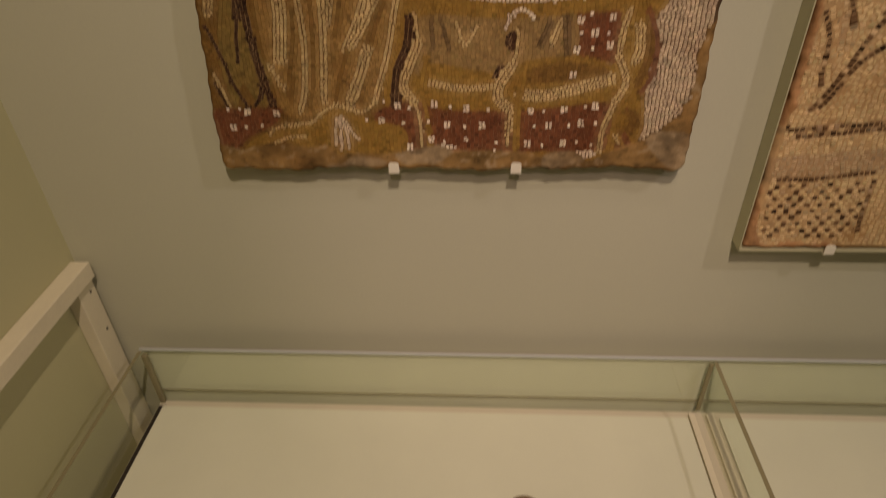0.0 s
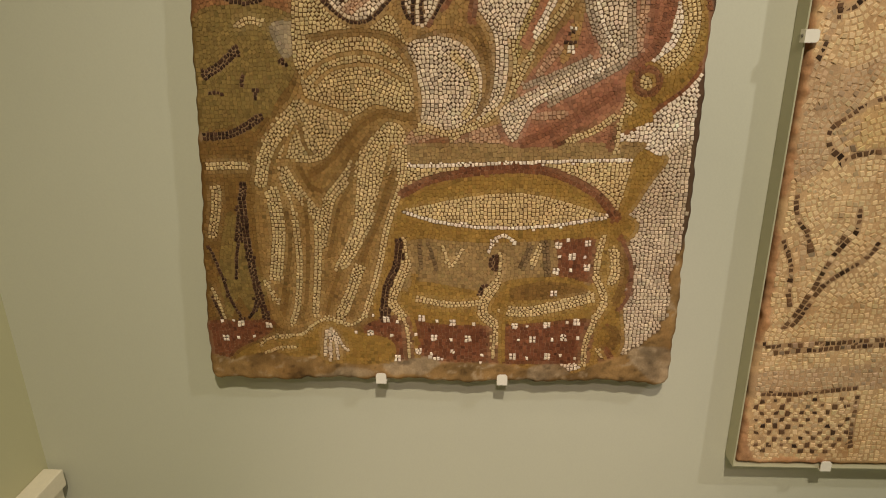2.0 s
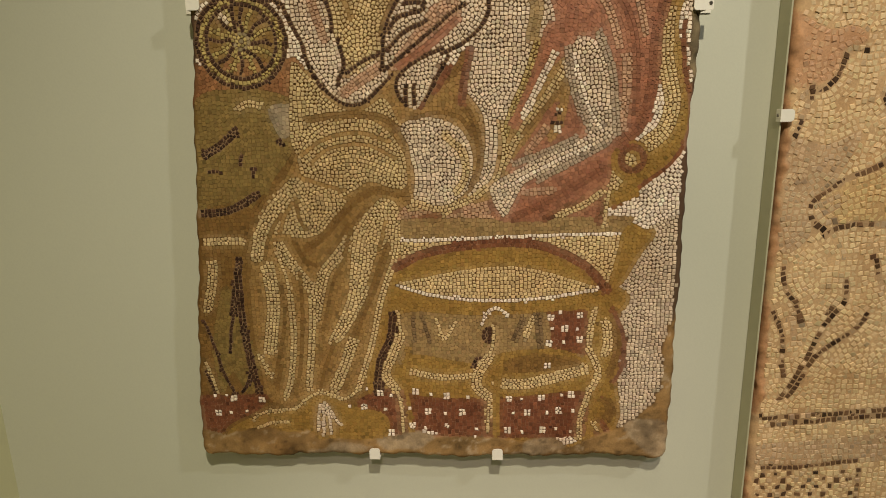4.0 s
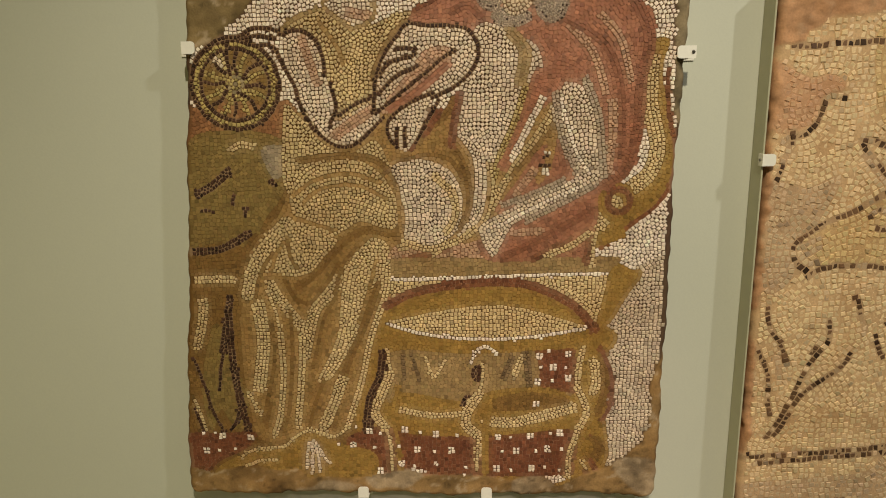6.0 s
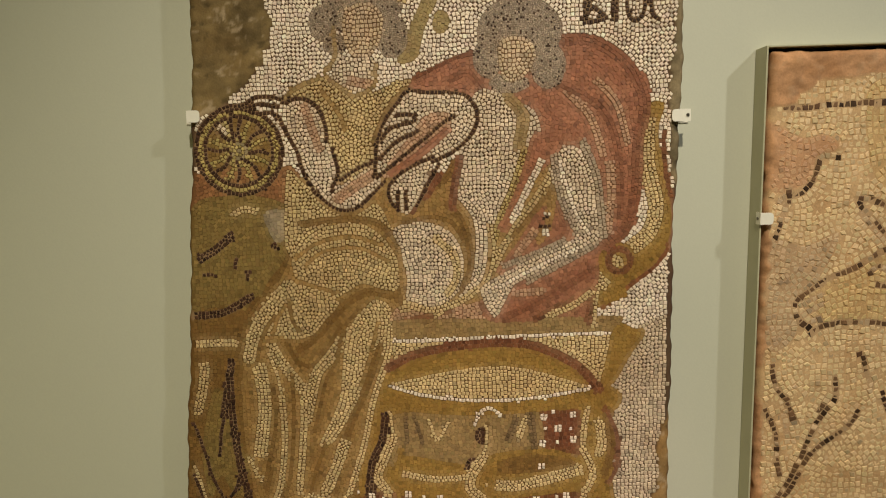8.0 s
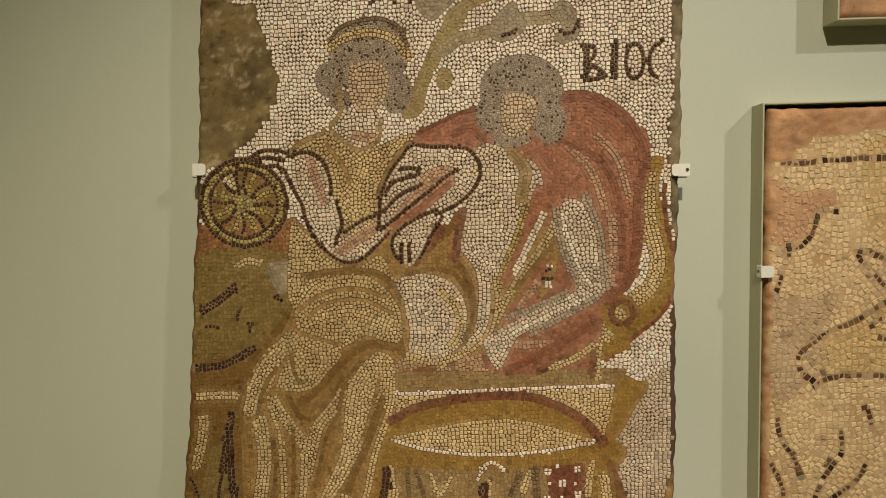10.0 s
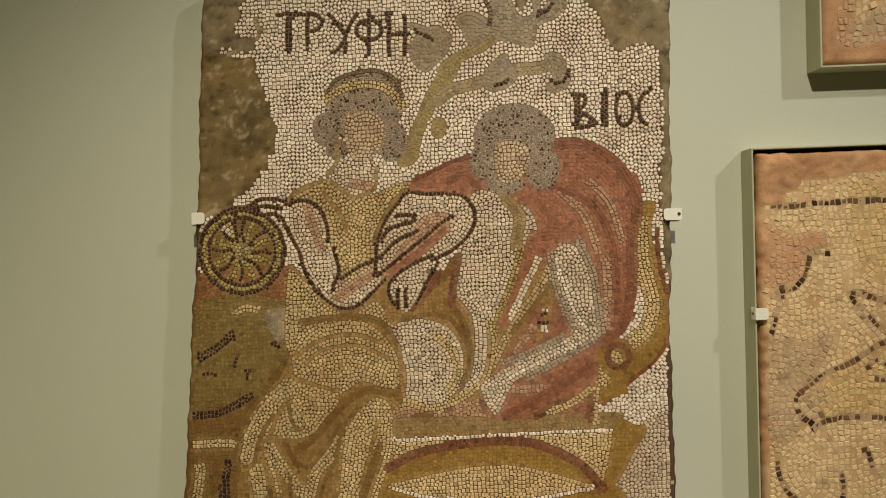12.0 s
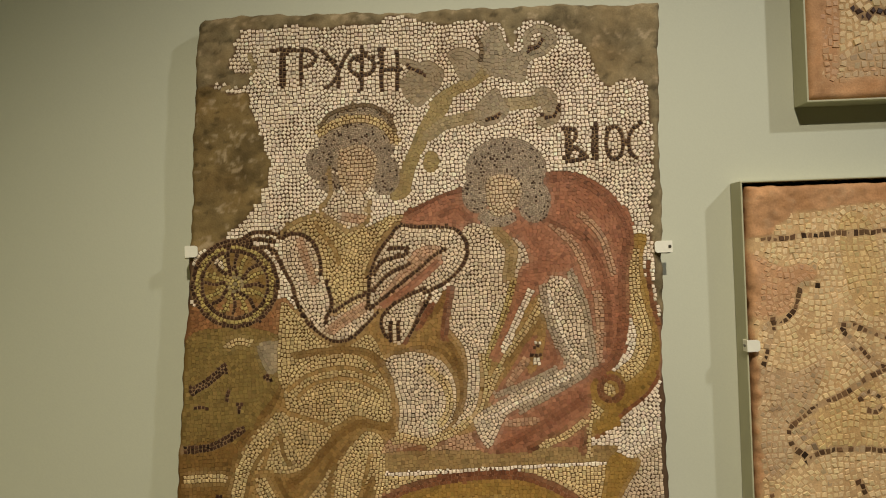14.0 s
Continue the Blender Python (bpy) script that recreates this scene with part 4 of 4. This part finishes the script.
line('black', 11, [(288, 1104), (287, 1075), (286, 1042)])
line('black', 9, [(291, 1104), (304, 1099), (301, 1082), (290, 1074)])
line('black', 9, [(290, 1072), (307, 1065), (321, 1051)])
line('black', 11, [(289, 1043), (304, 1044), (323, 1047)])
line('black', 12, [(341, 1106), (340, 1079), (339, 1042)])
ring('black', 9, 377, 1074, 16, 31)
line('black', 9, [(425, 1105), (410, 1097), (404, 1076), (407, 1054), (421, 1041)])
# bare mortar where pieces are lost
bare('earth', [(-469, 1253), (-404, 1217), (-361, 1199), (-322, 1197), (-312, 1159), (-296, 1120), (-286, 1082), (-277, 1049), (-291, 1012), (-312, 980), (-339, 948), (-368, 933), (-398, 913), (-431, 894), (-481, 894)])
bare('ash', [(-463, 1427), (562, 1381), (536, 740), (454, 747), (442, 828), (441, 914), (449, 1021), (451, 1101), (440, 1182), (395, 1197), (378, 1182), (354, 1196), (341, 1231), (323, 1264), (297, 1285), (276, 1301), (217, 1312), (189, 1263), (169, 1307), (131, 1316), (77, 1314), (13, 1323), (-41, 1334), (-95, 1319), (-182, 1319), (-280, 1321), (-330, 1310), (-351, 1248), (-316, 1235), (-328, 1214), (-371, 1216), (-437, 1208), (-470, 1209)])
bare('clay', [(-564, 46), (-466, 44), (-419, 26), (-236, 35), (-128, 36), (-44, 42), (121, 38), (191, 23), (272, 29), (317, 54), (373, 73), (421, 118), (433, 186), (436, 282), (490, 282), (522, -71), (-582, -84)])
bare('clay', [(-446, 55), (-379, 56), (-283, 50), (-285, 23), (-450, 22)])
bare('chalk', [(-140, 36), (-44, 50), (-30, 29), (-117, 7)])
bare('chalk', [(156, 28), (220, 39), (238, 14), (168, -2)])
bare('chalk', [(362, 73), (447, 76), (454, 6), (412, 6)])
bare('chalk', [(-286, 9), (-188, 28), (-177, 6), (-275, -6)])

mosaic = tagged(new("mosaic_panel"), "ancient stone mosaic panel with ragged edges hung on the wall", "mosaic")
mosaic.location = (0, 0, 0)
PLACE = (0.0, 0.0, 1.04)


def on_panel(u, v):
    return (u > P_LEFT(v) + 9) & (u < P_RIGHT(v) - 9) & (v > P_BOTTOM(u) + 9) & (v < P_TOP(u) - 9)


bed(art, P_LEFT, P_RIGHT, P_BOTTOM, P_TOP, PLACE, 43, 4.0, 1.6, 1.9, mosaic, "mortar_bed", "grey brown lime mortar with bare patches and chipped edges")
MAIN_TILES = chipped(lay(art, on_panel), "hair")

# ---- framed mosaic panel beside it ----
art = Canvas(0, 520, -4, 1194, 11.0, "field")

area('tawny', [(-3, 1059), (69, 1033), (108, 1037), (135, 1017), (98, 988), (86, 953), (16, 939)])
area('dull', [(8, 835), (86, 834), (145, 854), (112, 770), (74, 727), (74, 661), (22, 640)])
area('amber', [(93, 749), (173, 780), (240, 811), (253, 692), (119, 688)])
area('amber', [(180, 1113), (239, 1112), (258, 945), (200, 966)])
area('dull', [(4, 225), (249, 255), (284, 294), (306, 203), (10, 185)])
line('soot', 13, [(44, 1086), (84, 1087), (123, 1090), (202, 1092), (280, 1094)])
line('soot', 12, [(132, 999), (107, 998), (99, 978), (91, 953), (72, 933), (42, 926), (30, 914)])
line('soot', 12, [(49, 940), (51, 912)])
line('dull', 11, [(44, 908), (39, 877), (25, 840)])
line('soot', 10, [(39, 879), (27, 846)])
line('soot', 13, [(175, 920), (200, 917), (230, 904), (285, 883)])
line('soot', 13, [(179, 907), (210, 874), (236, 847), (292, 820)])
line('soot', 13, [(309, 851), (238, 826), (202, 806), (172, 788), (132, 772), (103, 752), (78, 733), (71, 716), (76, 695), (92, 680)])
line('soot', 12, [(103, 690), (121, 694)])
line('soot', 13, [(100, 661), (120, 676), (151, 685), (203, 685), (254, 681), (329, 685)])
line('dull', 11, [(182, 895), (206, 864), (229, 840)])
line('soot', 12, [(266, 569), (295, 523), (323, 465)])
line('dull', 12, [(37, 288), (49, 278)])
line('soot', 12, [(209, 784), (224, 792), (243, 781)])
line('soot', 12, [(217, 758), (233, 755), (245, 764)])
line('dull', 13, [(83, 719), (103, 732), (120, 740)])
line('dull', 13, [(84, 700), (106, 714), (124, 724)])
line('soot', 13, [(153, 580), (156, 536), (140, 513), (124, 488), (109, 452), (94, 410), (71, 359), (51, 327)])
line('soot', 12, [(140, 536), (126, 507)])
line('soot', 12, [(200, 503), (181, 478), (151, 454), (120, 429), (100, 401)])
line('soot', 12, [(96, 386), (80, 353), (67, 335)])
line('soot', 12, [(33, 597), (42, 562), (59, 539)])
line('soot', 13, [(64, 530), (74, 508), (83, 481)])
line('dull', 13, [(59, 508), (70, 455)])
line('soot', 12, [(26, 508), (45, 467), (51, 408), (58, 377)])
line('soot', 12, [(202, 621), (212, 584), (225, 556)])
line('soot', 13, [(245, 538), (260, 505)])
line('soot', 12, [(3, 286), (109, 295), (198, 303), (294, 313), (373, 321)])
line('soot', 12, [(32, 273), (110, 280), (199, 290), (296, 299), (374, 309)])
line('soot', 12, [(11, 176), (63, 177), (130, 182), (224, 196)])
line('soot', 12, [(228, 177), (230, 119), (237, 47)])
chequer([(16, 168), (217, 177), (237, 30), (37, 28)])
bare('terracotta', [(-163, 1253), (319, 1241), (330, 1157), (204, 1146), (138, 1137), (90, 1133), (62, 1114), (52, 1089), (7, 1086), (15, 1049), (24, 1019), (24, 959), (12, 937), (18, 793), (11, 750), (19, 640), (9, 595), (2, 572), (17, 514), (23, 408), (22, 335), (-3, 295), (-115, 286)])
bare('terracotta', [(-184, 508), (-32, 508), (-16, 366), (1, 238), (4, 185), (34, 28), (115, 19), (174, 21), (231, 3), (479, -21), (526, -193), (-98, -215)])

framed = tagged(new("framed_mosaic"), "pale tan stone mosaic with animal outline in metal frame", "mosaic")
FR_X, FR_Z = 0.613, 0.835
FR_PLACE = (FR_X, 0.003, FR_Z)
R_LEFT, R_RIGHT = ragged(lambda v: 0 * v + 9, 1.6, 3.0), ragged(lambda v: 0 * v + 511, 1.0, 6.0)
R_BOTTOM, R_TOP = ragged(lambda u: 0 * u + 4, 1.0, 2.5), ragged(lambda u: 0 * u + 1186, 1.2, 1.5)
bed(art, R_LEFT, R_RIGHT, R_BOTTOM, R_TOP, FR_PLACE, 36, 4.0, 1.2, 4.6, framed, "mortar_bed", "smooth terracotta coloured mortar round the pieces", 0.35)
FRAMED_TILES = lay(art, lambda u, v: (u > 20) & (u < 500) & (v > 14) & (v < 1176))


def tray_frame(parent, x0, x1, z0, z1, y_front, thick):
    """Four thin flat metal sides and a dark back tray."""
    for name, b in (("frame_side", (x0 - thick, x0, y_front, WALL_Y - 0.001, z0 - thick, z1 + thick)), ("frame_side", (x1, x1 + thick, y_front, WALL_Y - 0.001, z0 - thick, z1 + thick)),
                    ("frame_side", (x0, x1, y_front, WALL_Y - 0.001, z1, z1 + thick)), ("frame_side", (x0, x1, y_front, WALL_Y - 0.001, z0 - thick, z0))):
        part(name, box(*b, bevel=0.0007), FRAME, parent)
    part("back_tray", box(x0 + 0.0005, x1 - 0.0005, 0.0405, 0.0435, z0 + 0.0005, z1 - 0.0005), LINER, parent, "dark back tray")


tray_frame(framed, FR_X, FR_X + 0.52, FR_Z, FR_Z + 1.194, 0.0, 0.0032)

# ---- smaller mosaic above ----
art = Canvas(0, 420, 0, 380, 13.5, "field")
area("terracotta", [(22, 22), (400, 22), (400, 60), (22, 52)])
line("dull", 14, [(30, 45), (120, 46), (260, 44), (380, 47)])
area("dull", [(60, 60), (240, 62), (220, 110), (90, 100)])
line("dark", 14, [(96, 170), (112, 150), (130, 166), (150, 160), (170, 172)])
line("dark", 13, [(120, 190), (150, 196), (180, 190)])
area("tawny", [(30, 60), (60, 62), (64, 300), (30, 320)])
bare("terracotta", [(-20, -20), (440, -20), (440, 34), (300, 38), (200, 34), (110, 40), (34, 38), (30, 120), (34, 240), (30, 420), (-20, 420)])
upper = tagged(new("small_framed_mosaic"), "small tan stone mosaic in a deep painted box frame", "mosaic")
UP_X, UP_Z = 0.743, 2.179
UP_PLACE = (UP_X, 0.0005, UP_Z)
bed(art, ragged(lambda v: 0 * v + 2, 0.8, 3.0), ragged(lambda v: 0 * v + 418, 0.8, 6.0), ragged(lambda u: 0 * u + 2, 0.8, 2.5), ragged(lambda u: 0 * u + 378, 0.8, 1.5), UP_PLACE, 39, 6.0, 1.2, 1.6, upper, "mortar_bed", "terracotta coloured mortar", 0.35)
UPPER_TILES = lay(art, lambda u, v: (u > 24) & (u < 400) & (v > 24) & (v < 360))
tray_frame(upper, UP_X, UP_X + 0.42, UP_Z, UP_Z + 0.38, -0.002, 0.0035)


# ---- white clips that hold the panels ----
def clip(x, z, way, y_front=-0.004, foot=True, plate=0.004, label="small white enamelled metal holding clip"):
    """A bent strip: a lip over the panel's face, a return to the wall and a foot with a screw. way: up, left or right."""
    thing = tagged(new("clip"), label, "clip", group="panel clips")
    turn = {"up": 0, "left": -90, "right": 90}[way]
    lip = box(-0.011, 0.011, -0.0025, 0.0, -plate, 0.020, 0.0)
    bmesh.ops.bevel(lip, geom=[e for e in lip.edges if abs(e.verts[0].co.y - e.verts[1].co.y) > 1e-4 and e.verts[0].co.z > 0], offset=0.006, segments=4, profile=0.5, affect="EDGES")
    part("lip", lip, CLIP, thing)
    back = WALL_Y - y_front - 0.003 if foot else 0.016
    part("return", box(-0.011, 0.011, 0.0, back, -0.004, -0.0015, 0.0004), CLIP, thing)
    screw = bmesh.new()
    turned = Matrix.Translation((0, -0.0032 if plate > 0.01 else back - 0.001, -0.008 if plate > 0.01 else -0.016)) @ pose(0, 0, 0, 90) if foot else Matrix.Translation((0, 0.008, -0.0045)) @ pose(0, 0, 0, 180)
    bmesh.ops.create_cone(screw, cap_ends=True, segments=14, radius1=0.0034, radius2=0.0026, depth=0.002, matrix=turned)
    if foot:
        part("foot", box(-0.011, 0.011, back, back + 0.0025, -0.026, -0.0015, 0.0006), CLIP, thing)
    part("screw", screw, SCREW, thing)
    thing.matrix_world = pose(x, y_front, z) @ pose(0, 0, 0, 0, turn)
    return thing


clip(-0.151, 1.036, "up")
clip(0.105, 1.036, "up")
clip(-0.444, 1.937, "right")
clip(0.463, 1.914, "left", plate=0.013)
clip(FR_X - 0.0015, 1.722, "right", -0.0045, False)
clip(0.803, FR_Z - 0.0015, "up", -0.0045, False)

# ---- glass display case under the panels ----
CASE_BACK, CASE_LEFT, CASE_TOP, DECK_Z = -0.005, -0.875, 0.498, 0.31
case = tagged(new("display_case"), "low table case with clear glass sides and ivory lining", "display case")
part("plinth", box(CASE_LEFT - 0.01, 2.2, -0.80, CASE_BACK + 0.004, 0.0, DECK_Z - 0.03, 0.004), RAILPAINT, case, "white painted plinth")
part("border", box(CASE_LEFT + 0.008, 2.18, -0.785, CASE_BACK - 0.009, DECK_Z - 0.03, DECK_Z - 0.004, 0.002), BORDER, case)
part("back_board", box(CASE_LEFT + 0.004, 2.186, CASE_BACK + 0.007, CASE_BACK + 0.012, DECK_Z - 0.03, CASE_TOP - 0.006, 0.001), DECK, case, "ivory cloth covered back board")
# thin dark strip on the border: shade of the deck's left gap, as colour
part("gap_shade_strip", box(CASE_LEFT + 0.011, CASE_LEFT + 0.031, -0.77, -0.034, DECK_Z - 0.004, DECK_Z - 0.002), GAP_SHADE, case, "dark strip painted as shade in the gap")
part("deck", box(CASE_LEFT + 0.027, 0.590, -0.76, -0.042, DECK_Z - 0.001, DECK_Z + 0.006, 0.0015), DECK, case, "ivory cloth covered display board")
part("deck", box(0.672, 2.15, -0.76, -0.042, DECK_Z - 0.001, DECK_Z + 0.006, 0.0015), DECK, case, "ivory cloth covered display board")
part("divider_foot", box(0.594, 0.610, -0.76, -0.030, DECK_Z - 0.004, DECK_Z + 0.008, 0.0015), RAILPAINT, case)
part("divider_channel", box(0.612, 0.624, -0.76, -0.030, DECK_Z - 0.004, DECK_Z + 0.001, 0.0008), BORDER, case)
part("divider_foot", box(0.640, 0.664, -0.76, -0.030, DECK_Z - 0.004, DECK_Z + 0.008, 0.0015), RAILPAINT, case)


def pane(x0, x1, y0, y1, z0, z1, edge, look_of_edge):
    p = part("pane", box(x0, x1, y0, y1, z0, z1), GLASS, case, "clear glass pane")
    p.visible_shadow = False
    part("polished_edge", box(*edge, bevel=0.0006), look_of_edge, p)
    return p


back_pane = pane(CASE_LEFT, 2.19, CASE_BACK - 0.006, CASE_BACK, DECK_Z - 0.03, CASE_TOP, (CASE_LEFT, 2.19, CASE_BACK - 0.006, CASE_BACK + 0.001, CASE_TOP, CASE_TOP + 0.003), EDGE)
# added strip behind the pane's top edge, coloured as the edge's reflection
part("rim_strip", box(CASE_LEFT, 2.19, CASE_BACK + 0.001, CASE_BACK + 0.006, CASE_TOP, CASE_TOP + 0.002, 0.0005), RIM, back_pane, "grey strip painted as the reflection on the glass rim")
part("foot_strip", box(CASE_LEFT + 0.01, 2.18, CASE_BACK - 0.0085, CASE_BACK - 0.006, DECK_Z + 0.037, DECK_Z + 0.041, 0.0005), GREENEDGE, back_pane)
pane(CASE_LEFT, CASE_LEFT + 0.010, -0.79, CASE_BACK - 0.007, DECK_Z - 0.005, CASE_TOP, (CASE_LEFT, CASE_LEFT + 0.010, -0.79, CASE_BACK - 0.007, CASE_TOP, CASE_TOP + 0.001), GREENEDGE)
pane(0.627, 0.637, -0.79, CASE_BACK - 0.007, DECK_Z + 0.009, CASE_TOP - 0.004, (0.627, 0.637, -0.79, CASE_BACK - 0.007, CASE_TOP - 0.004, CASE_TOP - 0.003), GREENEDGE)
part("corner_seal", box(CASE_LEFT + 0.010, CASE_LEFT + 0.024, -0.026, CASE_BACK - 0.007, DECK_Z - 0.004, CASE_TOP - 0.006, 0.003), GREENEDGE, case, "olive glue seal in the glass corner")
part("corner_seal", box(0.616, 0.627, -0.022, CASE_BACK - 0.007, DECK_Z + 0.009, CASE_TOP - 0.006, 0.003), GREENEDGE, case, "olive glue seal in the glass corner")

shard = bmesh.new()
bmesh.ops.create_icosphere(shard, subdivisions=3, radius=1.0)
for vert in shard.verts:
    co = vert.co * (1 + 0.16 * noise.noise(vert.co * 1.6) + 0.05 * noise.noise(vert.co * 5))
    vert.co = (co.x * 0.036, co.y * 0.026, max(co.z, -0.75) * 0.016)
shard = tagged(part("fragment", shard, SHARD), "small brown stone fragment lying on the display board", "artefact")
shard.location = (0.142, -0.325, DECK_Z + 0.0175)

# ---- white rail along the side wall ----
rail = tagged(new("wooden_rail"), "white painted wooden rail frame fixed along the side wall", "rail")
part("top_bar", box(LEFT_X + 0.001, LEFT_X + 0.049, -1.5, 0.030, 0.718, 0.763, 0.002), RAILPAINT, rail)
upright = part("upright", box(LEFT_X + 0.001, LEFT_X + 0.036, -0.036, 0.030, 0.0, 0.717, 0.002), RAILPAINT, rail)
for z in (0.685, 0.56):
    hole = bmesh.new()
    bmesh.ops.create_cone(hole, cap_ends=True, segments=14, radius1=0.0042, radius2=0.0036, depth=0.002, matrix=pose(LEFT_X + 0.0365, 0.008, z, 0, 90))
    part("screw", hole, SCREW, upright)

# ---- set stones, last ----
set_pieces(mosaic, MAIN_TILES, 2.2, 2.0, 2.4, (20, 800), 11, PLACE)
set_pieces(framed, FRAMED_TILES, 2.0, 3.8, 1.5, (150, 820), 12, FR_PLACE, 2.3)
set_pieces(upper, UPPER_TILES, 2.0, 4.2, 1.7, (90, 100), 13, UP_PLACE, 2.6)
